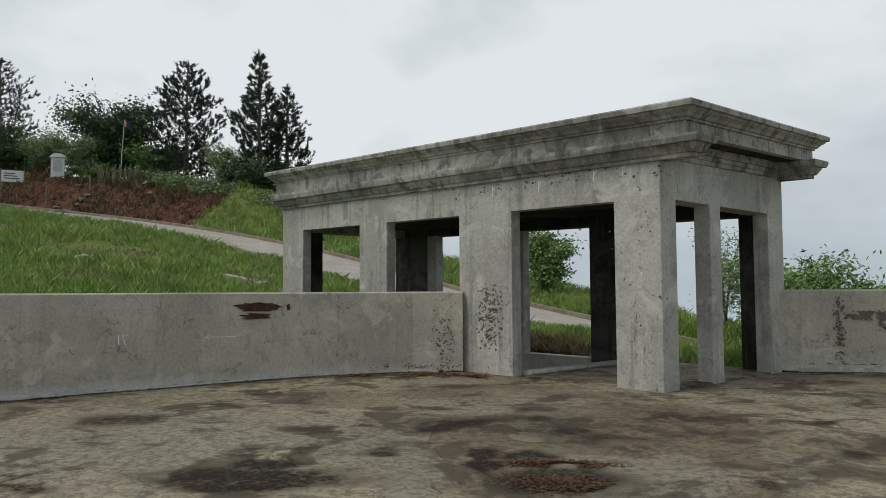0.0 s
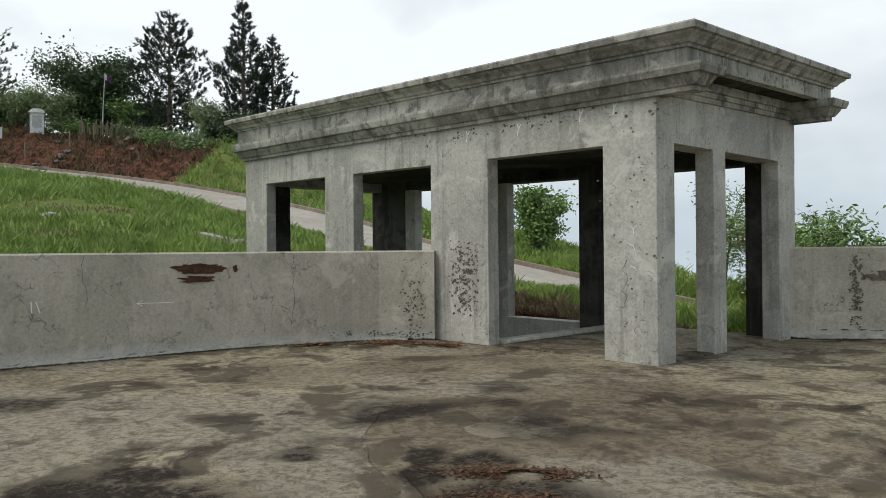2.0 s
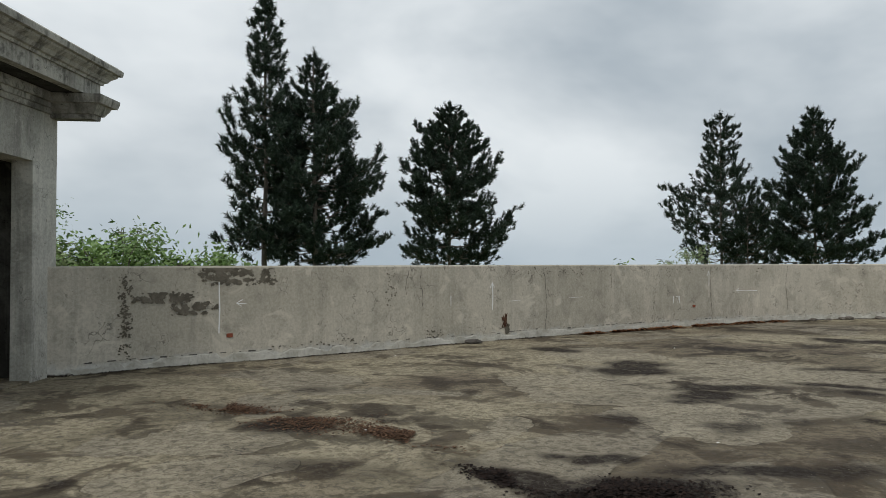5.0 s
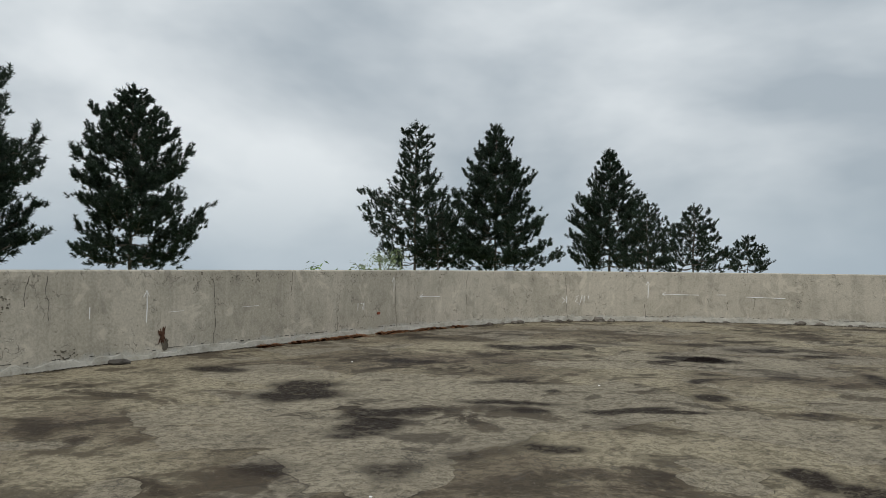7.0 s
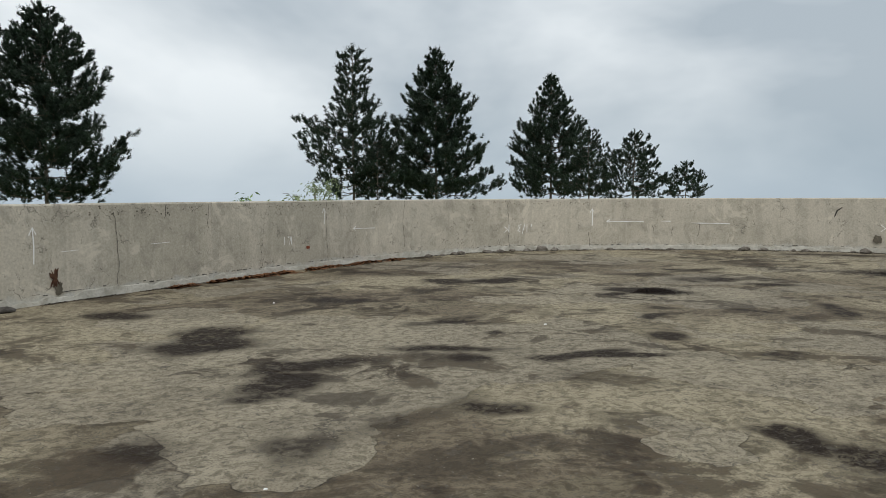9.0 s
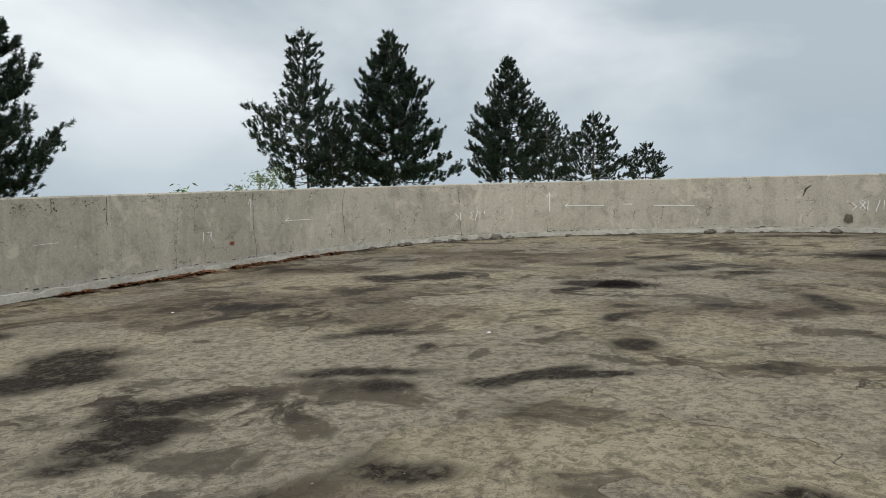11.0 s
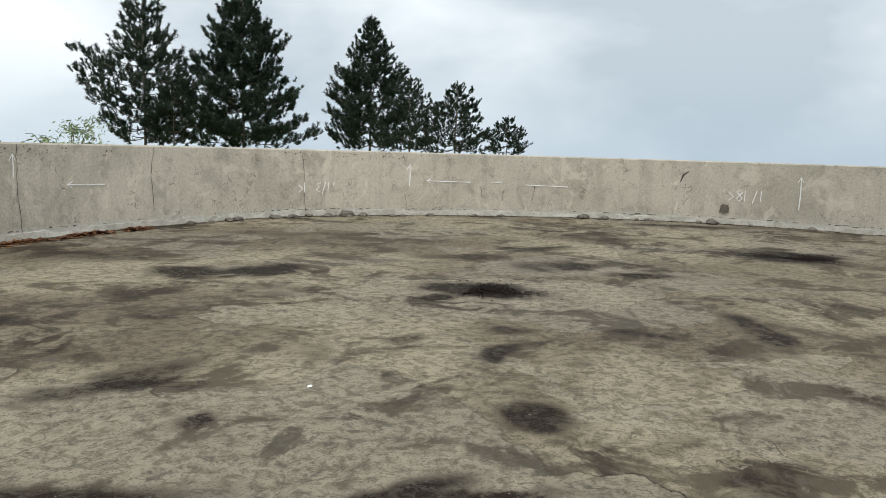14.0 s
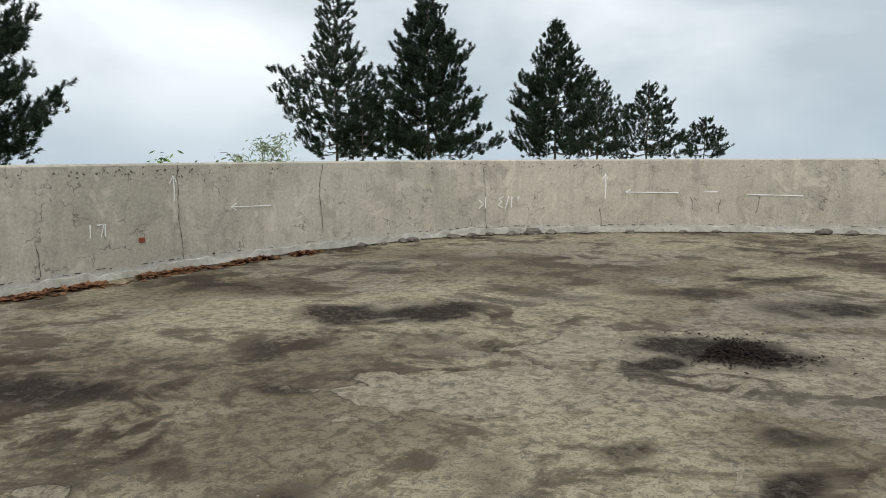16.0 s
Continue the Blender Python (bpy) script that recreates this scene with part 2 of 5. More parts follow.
def floor_material():
    """Weathered terrace slab: thin screed patches, black mould, damp brown areas."""
    m, n, l, b = mat("terrace_screed", 0.9)
    p = coords(n, l)
    pw = coords(n, l, (1.0, 1.0, 1.0), (3, 8, 0))
    big = noise_tex(n, l, p, 0.22, 4, 0.55, 0.6)
    mid = noise_tex(n, l, pw, 0.75, 7, 0.62, 0.9)
    blot = noise_tex(n, l, p, 1.6, 8, 0.66, 0.6)
    fine = noise_tex(n, l, p, 11.0, 9, 0.78, 0.6)
    grit = noise_tex(n, l, p, 70.0, 4, 0.7)
    tan, grey, brown = (0.338, 0.294, 0.206), (0.275, 0.243, 0.185), (0.178, 0.145, 0.1)
    col = blend(n, l, band(n, l, big, 0.44, 0.58), tan, brown)
    moss = noise_tex(n, l, coords(n, l, (1, 1, 1), (31, 17, 0)), 1.0, 9, 0.7, 0.4)
    col = blend(n, l, band(n, l, moss, 0.5, 0.62, 0, 0.6), col, (0.15, 0.128, 0.085))
    # sharp-edged screed patches
    patch = band(n, l, noise_tex(n, l, coords(n, l, (1, 1, 1), (11, 5, 0)), 0.33, 6, 0.5, 0.8), 0.54, 0.555)
    col = blend(n, l, calc(n, l, "MULTIPLY", patch, 0.75), col, grey)
    # mould
    mould = calc(n, l, "MULTIPLY", band(n, l, mid, 0.49, 0.57), band(n, l, blot, 0.44, 0.54))
    col = blend(n, l, calc(n, l, "MULTIPLY", calc(n, l, "MULTIPLY", mould, band(n, l, fine, 0.38, 0.52, 0.45, 1.0)), 0.8), col, (0.058, 0.042, 0.027))
    soot = calc(n, l, "MULTIPLY", band(n, l, noise_tex(n, l, coords(n, l, (1, 1, 1), (21, 2, 0)), 0.5, 7, 0.6, 0.7), 0.535, 0.575), band(n, l, blot, 0.44, 0.53))
    col = blend(n, l, calc(n, l, "MULTIPLY", calc(n, l, "MULTIPLY", soot, band(n, l, fine, 0.38, 0.5, 0.6, 1.0)), 0.62), col, (0.026, 0.018, 0.012))
    # stains and screed skins with a place of their own
    at = n.new("ShaderNodeAttribute")
    at.attribute_name = "stain"
    ragged = calc(n, l, "ADD", calc(n, l, "MULTIPLY", calc(n, l, "SUBTRACT", fine, 0.5), 2.4), calc(n, l, "MULTIPLY", calc(n, l, "SUBTRACT", blot, 0.5), 1.7))
    total = calc(n, l, "MULTIPLY", band(n, l, at.outputs["Fac"], 0.0, 0.8), band(n, l, calc(n, l, "ADD", at.outputs["Fac"], ragged), 0.0, 0.8))
    total = calc(n, l, "MULTIPLY", total, band(n, l, fine, 0.36, 0.56, 0.55, 1.0))
    ask = n.new("ShaderNodeAttribute")
    ask.attribute_name = "skin"
    depth = calc(n, l, "ADD", ask.outputs["Fac"], calc(n, l, "MULTIPLY", calc(n, l, "SUBTRACT", blot, 0.5), 0.5))
    skin = band(n, l, depth, 0.2, 0.215)
    rim = calc(n, l, "MULTIPLY", band(n, l, depth, 0.18, 0.2), band(n, l, depth, 0.203, 0.225, 1.0, 0.0))
    flake = cracks(n, l, p, 3.2, 0.05, 0.5)
    flake = calc(n, l, "MULTIPLY", flake, band(n, l, blot, 0.53, 0.64, 0.0, 0.8))
    skin_col = blend(n, l, flake, blend(n, l, band(n, l, blot, 0.4, 0.65), (0.335, 0.295, 0.218), (0.285, 0.25, 0.185)), (0.05, 0.045, 0.04))
    col = blend(n, l, calc(n, l, "MULTIPLY", skin, 0.8), col, skin_col)
    col = blend(n, l, calc(n, l, "MULTIPLY", rim, band(n, l, mid, 0.47, 0.56, 0.0, 0.6)), col, (0.05, 0.042, 0.034))
    col = blend(n, l, calc(n, l, "MULTIPLY", total, 1.08), col, (0.019, 0.0125, 0.0085))
    ck = cracks(n, l, p, 0.9, 0.006, 0.8)
    col = blend(n, l, calc(n, l, "MULTIPLY", ck, band(n, l, mid, 0.52, 0.6, 0, 0.6)), col, (0.05, 0.045, 0.04))
    col = blend(n, l, 0.75, col, blend(n, l, band(n, l, fine, 0.4, 0.56), (0.34, 0.33, 0.31), (1, 1, 1)), "MULTIPLY")
    col = blend(n, l, band(n, l, noise_tex(n, l, coords(n, l, (1, 1, 1), (7, 4, 0)), 32.0, 5, 0.75), 0.6, 0.66, 0, 0.75), col, (0.05, 0.044, 0.036))
    col = blend(n, l, band(n, l, noise_tex(n, l, coords(n, l, (1, 1, 1), (17, 14, 0)), 24.0, 5, 0.75), 0.63, 0.69, 0, 0.6), col, (0.45, 0.42, 0.35))
    col = blend(n, l, band(n, l, grit, 0.56, 0.62, 0, 0.7), col, (0.06, 0.055, 0.05))
    speck = noise_tex(n, l, coords(n, l, (1, 1, 1), (2, 9, 0)), 9.0, 8, 0.75, 1.2)
    col = blend(n, l, band(n, l, speck, 0.56, 0.61, 0, 0.7), col, (0.09, 0.08, 0.065))
    l.new(col, b.inputs["Base Color"])
    wet = band(n, l, big, 0.45, 0.62, 0.0, 0.12)
    l.new(calc(n, l, "SUBTRACT", 0.92, wet), b.inputs["Roughness"])
    h = calc(n, l, "ADD", calc(n, l, "MULTIPLY", fine, 0.5), calc(n, l, "MULTIPLY", calc(n, l, "MAXIMUM", patch, skin), 0.9))
    bump(n, l, b, h, 0.9, 0.02)
    return m


# marks of the slab: x, y, half length, half width, turn, depth
STAINS_PORCH = [
    (-3.06, -6.37, 0.5, 0.46, 93, 0.65), (-0.63, -7.8, 0.34, 0.12, 32, 0.7), (0.38, -6.53, 0.7, 0.32, 36, 0.9),
    (-0.01, -6.14, 0.24, 0.17, 33, 0.9), (0.24, -5.22, 0.17, 0.19, 26, 0.6), (0.41, -5.37, 0.11, 0.13, 49, 0.85),
    (-1.22, -3.38, 0.37, 0.15, 42, 0.5), (0.2, -4.79, 0.33, 0.1, 50, 0.6), (-0.52, -3.77, 0.5, 0.29, 46, 0.6),
    (-0.15, -3.85, 0.57, 0.18, 66, 0.75), (0.93, -4.68, 0.16, 0.24, 38, 0.9), (1.25, -4.97, 0.17, 0.21, 63, 0.9),
    (1.33, -4.47, 0.26, 0.18, 55, 0.75), (2.11, -4.9, 0.5, 0.33, 37, 0.75), (0.24, -3.01, 0.23, 0.22, 51, 0.7),
    (-0.28, -2.44, 0.32, 0.25, 81, 0.6),
]
STAINS_CORNER = [
    (1.2, -3.63, 0.35, 0.24, 35, 0.55), (1.05, -3.43, 0.47, 0.29, 37, 0.6), (1.25, -3.11, 0.45, 0.18, 23, 0.6),
    (2.69, -3.6, 0.38, 0.09, 27, 0.5), (1.29, -1.9, 0.19, 0.13, 32, 0.5), (2.05, -2.17, 0.56, 0.19, 43, 0.4),
    (3.28, -2.47, 0.19, 0.16, 29, 0.6), (3.89, -2.6, 0.14, 0.16, 28, 0.7), (1.33, 0.01, 0.38, 0.41, 26, 0.35),
    (2.55, -0.97, 0.18, 0.13, 46, 0.7), (2.45, -0.82, 0.15, 0.09, 23, 0.7), (4.28, -0.52, 0.68, 0.28, -14, 0.5),
    (2.42, 1.78, 1.1, 0.34, -22, 0.5), (2.8, 1.51, 0.54, 0.35, 20, 0.5), (3.66, 0.92, 0.27, 0.31, 53, 0.75),
    (5.1, -0.36, 0.42, 0.11, -7, 0.5),
]
STAINS_WEST = [
    (5.56, -0.8, 0.38, 0.16, -39, 1.0), (6.18, -1.11, 0.56, 0.29, -3, 1.0), (4.41, 1.09, 0.42, 0.07, -38, 0.7),
    (6.06, -0.28, 0.31, 0.1, -15, 0.85), (3.54, 2.74, 0.33, 0.24, -19, 0.6), (7.05, -0.73, 0.77, 0.14, -5, 0.8),
    (7.71, -0.79, 0.43, 0.17, 12, 0.6), (6.81, 1.19, 0.22, 0.28, 14, 0.5), (7.76, 0.7, 0.27, 0.19, -2, 0.6),
    (10.53, -1.03, 0.26, 0.18, -62, 0.75), (8.7, 0.91, 0.67, 0.14, 25, 0.5), (7.81, 1.87, 0.29, 0.15, 8, 0.7),
    (10.45, -0.58, 0.31, 0.15, -102, 0.8), (9.72, 0.25, 0.15, 0.18, -28, 0.5), (9.17, 0.85, 0.4, 0.14, -22, 0.7),
    (7.95, 2.2, 0.3, 0.26, -37, 0.85),
]
STAINS_MIDDLE = [
    (8.03, 2.84, 0.16, 0.2, -36, 0.7), (8.26, 2.64, 0.53, 0.19, 2, 0.8), (10.38, 1.39, 0.41, 0.14, -44, 0.4),
    (7.71, 4.18, 0.58, 0.39, 11, 0.85), (9.29, 2.65, 0.2, 0.23, 4, 0.5), (9.7, 2.42, 0.27, 0.14, -13, 0.75),
    (10.31, 2.07, 0.24, 0.11, -29, 0.7), (9.77, 2.89, 0.6, 0.15, -20, 0.8), (7.94, 4.84, 0.47, 0.45, -3, 0.75),
    (10.8, 2.08, 0.51, 0.13, -14, 0.95), (11.15, 1.77, 0.63, 0.09, -39, 0.85), (12.49, 0.86, 0.16, 0.16, -45, 0.6),
    (12.95, 0.95, 0.2, 0.08, -41, 0.5), (9.0, 4.92, 0.11, 0.1, -36, 0.7), (7.15, 6.78, 0.43, 0.31, -16, 0.8),
    (10.7, 3.29, 0.12, 0.1, -15, 0.8),
]
STAINS_EAST = [
    (12.33, 2.16, 0.19, 0.22, -24, 0.92), (10.48, 4.23, 0.44, 0.15, -4, 0.6), (14.43, 0.54, 0.19, 0.37, -52, 0.8),
    (11.05, 3.96, 0.11, 0.1, -27, 0.5), (10.78, 4.24, 0.35, 0.11, -5, 0.85), (9.27, 5.87, 0.27, 0.15, 3, 0.5),
    (10.94, 4.43, 0.38, 0.2, -1, 0.6), (10.54, 5.17, 0.19, 0.09, -34, 0.5), (13.33, 2.72, 0.08, 0.12, -75, 0.6),
    (12.04, 4.2, 0.18, 0.22, -13, 0.5), (13.15, 3.38, 0.13, 0.19, -54, 0.75), (10.06, 6.55, 0.46, 0.29, -23, 0.8),
    (12.83, 4.06, 0.15, 0.06, -42, 0.6), (13.54, 3.73, 0.23, 0.06, -42, 0.6), (14.4, 2.94, 0.22, 0.11, -43, 0.7),
    (11.3, 6.1, 0.18, 0.1, -36, 0.6),
]
STAINS_NORTH = [
    (15.45, 2.53, 0.67, 0.17, -126, 0.7), (14.03, 5.11, 0.25, 0.07, -30, 0.95), (12.9, 6.51, 0.45, 0.39, -32, 0.45),
    (14.04, 5.88, 0.27, 0.17, -80, 0.45), (14.81, 5.25, 0.58, 0.36, -36, 1.0), (12.78, 7.97, 0.59, 0.3, -48, 0.85),
    (13.56, 7.53, 0.41, 0.34, -25, 0.95), (12.17, 9.73, 0.67, 0.45, -42, 0.6), (17.36, 4.66, 0.61, 0.23, -46, 0.7),
    (16.55, 6.04, 0.42, 0.32, -44, 0.6), (15.17, 7.52, 0.52, 0.22, -45, 0.45), (16.93, 5.89, 0.63, 0.26, -32, 0.75),
    (16.15, 7.38, 0.64, 0.22, -35, 0.5), (17.81, 7.46, 0.5, 0.26, -35, 0.6), (20.91, 4.42, 0.8, 0.59, -46, 1.0),
    (15.8, 10.79, 1.1, 0.27, -26, 0.4),
]
STAINS_FAR = [
    (20.36, 7.42, 0.83, 0.26, -35, 0.5), (20.28, 9.16, 0.61, 0.32, -35, 0.6), (23.94, 8.13, 1.27, 0.39, -41, 0.7),
]
# thin skins of newer screed with sharp edges
SCREED_PORCH = [
    (7.05, 3.57, 0.83, 0.52, -10), (6.84, 2.3, 0.71, 0.47, -14), (7.69, 1.66, 0.73, 0.36, -15),
    (9.91, -0.3, 0.42, 0.33, -20), (11.72, 0.6, 0.74, 0.71, -27), (9.1, 4.36, 1.24, 0.64, -15),
    (7.83, 6.04, 0.85, 0.57, -10), (11.96, -0.59, 0.34, 0.22, -57), (9.4, 3.61, 0.67, 0.45, -3),
    (11.36, 0.44, 0.76, 0.32, -32), (12.83, 2.08, 1.0, 0.07, -90), (14.71, 1.84, 0.81, 0.1, -45),
    (13.64, 1.28, 0.35, 0.07, -41), (12.69, 5.26, 0.84, 0.44, -30), (13.41, 6.29, 0.76, 0.14, -90),
    (14.97, 4.94, 1.28, 0.64, -34),
]
SCREED_CORNER = [
    (13.0, 3.29, 0.74, 0.06, -100), (7.47, 1.03, 0.73, 0.45, -2), (3.3, -0.55, 0.48, 0.4, 25),
    (5.46, 0.71, 0.31, 0.25, 62), (3.0, 0.47, 0.43, 0.27, 43), (0.64, -3.28, 0.24, 0.3, 75),
    (-0.53, -7.43, 0.43, 0.35, 58),
]
STAINS = STAINS_PORCH + STAINS_CORNER + STAINS_WEST + STAINS_MIDDLE + STAINS_EAST + STAINS_NORTH + STAINS_FAR
SCREED = SCREED_PORCH + SCREED_CORNER
M_FLOOR = floor_material()


# ---- building helpers ----
def mesh_of(name, bm, material, smooth=False):
    me = bpy.data.meshes.new(name)
    bm.normal_update()
    bm.to_mesh(me)
    bm.free()
    me.materials.append(material)
    if smooth:
        for p in me.polygons:
            p.use_smooth = True
    return me


def thing(name, bm, material, label, category, group="", kind="", smooth=False):
    return tagged(new(name, mesh_of(name, bm, material, smooth)), label, category, group, kind)


def empty(name, label, category, group="", kind="", at=(0, 0, 0)):
    e = tagged(new(name), label, category, group, kind)
    e.location = at
    return e


def part(name, bm, material, parent, label="", smooth=False):
    ob = new(name, mesh_of(name, bm, material, smooth))
    ob.parent = parent
    return tagged(ob, label)


def data_part(name, verts, faces, material, parent=None, label="", smooth=False):
    me = bpy.data.meshes.new(name)
    me.from_pydata(verts, [], faces)
    me.materials.append(material)
    if smooth:
        for p in me.polygons:
            p.use_smooth = True
    ob = new(name, me)
    if parent:
        ob.parent = parent
    return tagged(ob, label)


def box(bm, x0, y0, z0, x1, y1, z1, bevel=0.0, m=None):
    """A box between two corners."""
    part_bm = bmesh.new()
    bmesh.ops.create_cube(part_bm, size=1.0)
    for v in part_bm.verts:
        v.co = Vector(((x0 + x1) / 2 + v.co.x * (x1 - x0), (y0 + y1) / 2 + v.co.y * (y1 - y0), (z0 + z1) / 2 + v.co.z * (z1 - z0)))
    if bevel:
        bmesh.ops.bevel(part_bm, geom=list(part_bm.edges), offset=bevel, segments=2, affect="EDGES", profile=0.6)
    if m is not None:
        part_bm.transform(m)
    tmp = bpy.data.meshes.new("tmp")
    part_bm.to_mesh(tmp)
    part_bm.free()
    bm.from_mesh(tmp)
    bpy.data.meshes.remove(tmp)
    return bm


def boxed(*a, **k):
    return box(bmesh.new(), *a, **k)


def catmull(points, step=0.5):
    """A smooth line through the points, with even steps."""
    pts = [Vector(p) for p in points]
    dense = []
    for i in range(len(pts) - 1):
        p0, p1, p2, p3 = pts[max(i - 1, 0)], pts[i], pts[i + 1], pts[min(i + 2, len(pts) - 1)]
        for k in range(24):
            t = k / 24
            dense.append(0.5 * (2 * p1 + (p2 - p0) * t + (2 * p0 - 5 * p1 + 4 * p2 - p3) * t * t + (3 * p1 - p0 - 3 * p2 + p3) * t ** 3))
    dense.append(pts[-1])
    out, run = [dense[0]], 0.0
    for a, b in zip(dense, dense[1:]):
        run += (b - a).length
        if run >= step:
            out.append(b)
            run = 0.0
    if (out[-1] - dense[-1]).length > 0.05:
        out.append(dense[-1])
    return out


def sweep(line, profile, flip=1):
    """Sweep a closed profile of (outward, up) along a line on the floor."""
    bm = bmesh.new()
    rings = []
    for i, p in enumerate(line):
        d = (line[min(i + 1, len(line) - 1)] - line[max(i - 1, 0)]).normalized()
        o = Vector((-d.y, d.x, 0)) * flip
        rings.append([bm.verts.new((p.x + o.x * u, p.y + o.y * u, p.z + w)) for u, w in profile])
    k = len(profile)
    for a, b in zip(rings, rings[1:]):
        for j in range(k):
            bm.faces.new((a[j], a[(j + 1) % k], b[(j + 1) % k], b[j]))
    bm.faces.new(rings[0])
    bm.faces.new(rings[-1][::-1])
    bmesh.ops.recalc_face_normals(bm, faces=bm.faces)
    return bm


def step(a, b, v):
    t = min(max((v - a) / (b - a), 0.0), 1.0)
    return t * t * (3 - 2 * t)


# ---- terrace: floor and parapet ----
LEFT_LINE = [(-3.95, -0.12, 0), (-4.75, -1.0, 0), (-5.35, -2.8, 0), (-5.55, -4.9, 0), (-5.7, -7.1, 0), (-5.6, -10.0, 0), (-4.2, -14.0, 0), (0.0, -18.0, 0), (7.0, -20.0, 0)]
RIGHT_LINE = [(-0.1, 3.75, 0), (0.3, 4.06, 0), (1.25, 4.85, 0), (2.7, 5.75, 0), (4.3, 6.9, 0), (6.45, 8.45, 0), (9.2, 10.25, 0), (12.2, 12.05, 0), (14.3, 12.9, 0), (16.8, 13.5, 0),
              (18.6, 13.2, 0), (20.6, 12.35, 0), (22.4, 11.2, 0), (24.0, 9.8, 0), (25.5, 7.6, 0), (26.3, 4.0, 0), (26.0, -3.0, 0), (23.0, -11.0, 0), (16.0, -17.5, 0), (7.0, -20.0, 0)]
WALL_H = 1.44
left_line, right_line = catmull(LEFT_LINE, 0.4), catmull(RIGHT_LINE, 0.4)


def parapet(name, line, flip, label):
    prof = [(0, -0.4), (0.008, 0.1), (0, WALL_H - 0.025), (0.02, WALL_H), (0.19, WALL_H), (0.21, WALL_H - 0.025), (0.21, -7.0), (0.0, -7.0)]
    return thing(name, sweep(line, prof, flip), M_WALL, label, "parapet wall", kind="structure")


parapet("wall_west", left_line, -1, "rendered grey concrete parapet wall with stains and a spalled patch")
parapet("wall_north", right_line, 1, "curved rendered concrete parapet wall, cracked and chalk-marked")


def inside_ring(ring, x, y):
    """Which of the points lie inside a closed ring."""
    hit = np.zeros(x.shape, bool)
    for (x0, y0), (x1, y1) in zip(ring, ring[1:] + ring[:1]):
        if y0 != y1:
            hit ^= ((y0 > y) != (y1 > y)) & (x < (x1 - x0) * (y - y0) / (y1 - y0) + x0)
    return hit


def wander(x, y, seed, size):
    """A smooth sideways shift that makes round marks irregular."""
    rnd = random.Random(seed)
    out = np.zeros(x.shape)
    for k in range(12):
        a, f = rnd.uniform(0, 6.283), 1.5 * 1.32 ** k
        out += size / 1.2 ** k * np.sin(f * (x * math.cos(a) + y * math.sin(a)) + rnd.uniform(0, 6.283))
    return out


def reach(rows, x, y):
    """For each mark, how far the points lie from its middle, in its own half lengths."""
    for mx, my, ra, rb, turn, *depth in rows:
        c, sn = math.cos(radians(turn)), math.sin(radians(turn))
        u, v = (x - mx) * c + (y - my) * sn, (y - my) * c - (x - mx) * sn
        yield np.hypot(u / max(1.12 * ra, 0.14), v / max(1.3 * rb, 0.12)), (depth or [1.0])[0]


def floor_slab():
    ring = [(p.x, p.y) for p in left_line[::-1]] + [(-3.95, 0.0), (-2.86, 0.0), (-2.86, 3.7), (0.0, 3.75)] + [(p.x, p.y) for p in right_line[:-1]]
    cell = 0.06
    nx, ny = int(32.6 / cell), int(34.2 / cell)
    gx, gy = np.meshgrid(-6.0 + cell * np.arange(nx + 1), -20.2 + cell * np.arange(ny + 1))
    mx, my = gx[:-1, :-1] + cell / 2, gy[:-1, :-1] + cell / 2
    use = np.zeros(mx.shape, bool)
    for dx, dy in ((0, 0), (0.09, 0), (-0.09, 0), (0, 0.09), (0, -0.09)):
        use |= inside_ring(ring, mx + dx, my + dy)
    first = (np.arange(ny)[:, None] * (nx + 1) + np.arange(nx)[None, :])[use]
    quads = np.stack([first, first + 1, first + nx + 2, first + nx + 1], 1)
    kept, flat = np.unique(quads, return_inverse=True)
    x, y = gx.ravel()[kept], gy.ravel()[kept]
    me = bpy.data.meshes.new("floor")
    me.vertices.add(len(kept))
    me.vertices.foreach_set("co", np.stack([x, y, np.zeros(len(x))], 1).ravel())
    me.loops.add(flat.size)
    me.loops.foreach_set("vertex_index", flat.ravel().astype(np.int32))
    me.polygons.add(len(quads))
    me.polygons.foreach_set("loop_start", np.arange(0, flat.size, 4, dtype=np.int32))
    me.update(calc_edges=True)
    wx, wy = x + wander(x, y, 1, 0.07), y + wander(x, y, 2, 0.07)
    stain, skin = np.zeros(len(x)), np.full(len(x), -1.0)
    for r, depth in reach(STAINS, wx, wy):
        stain = np.maximum(stain, depth * np.clip((1.5 - r) / 1.0, 0, 1))
    sx, sy = x + wander(x, y, 3, 0.16), y + wander(x, y, 4, 0.16)
    for r, _ in reach(SCREED, sx, sy):
        skin = np.maximum(skin, 1.2 - r)
    for name, values in (("stain", stain), ("skin", skin)):
        me.attributes.new(name, "FLOAT", "POINT").data.foreach_set("value", values.astype(np.float32))
    me.materials.append(M_FLOOR)
    tagged(new("floor", me), "weathered concrete terrace floor with black mould and screed patches", "floor", kind="structure")
    bm = bmesh.new()
    f = bm.faces.new([bm.verts.new((px, py, -0.03)) for px, py in ring])
    g = bmesh.ops.extrude_face_region(bm, geom=[f])
    for v in g["geom"]:
        if isinstance(v, bmesh.types.BMVert):
            v.co.z -= 0.22
    bmesh.ops.triangulate(bm, faces=bm.faces)
    bmesh.ops.recalc_face_normals(bm, faces=bm.faces)
    thing("slab", bm, M_DARK, "bare concrete slab under the terrace floor", "slab", kind="structure")


floor_slab()

# ---- porch ----
PX0, PX1, PY1, PT, PW = -10.42, 0.0, 4.05, 0.42, 0.23
HEAD = 2.76
porch = empty("porch", "unfinished grey concrete porch with square pillars and moulded cornice", "porch", kind="structure")


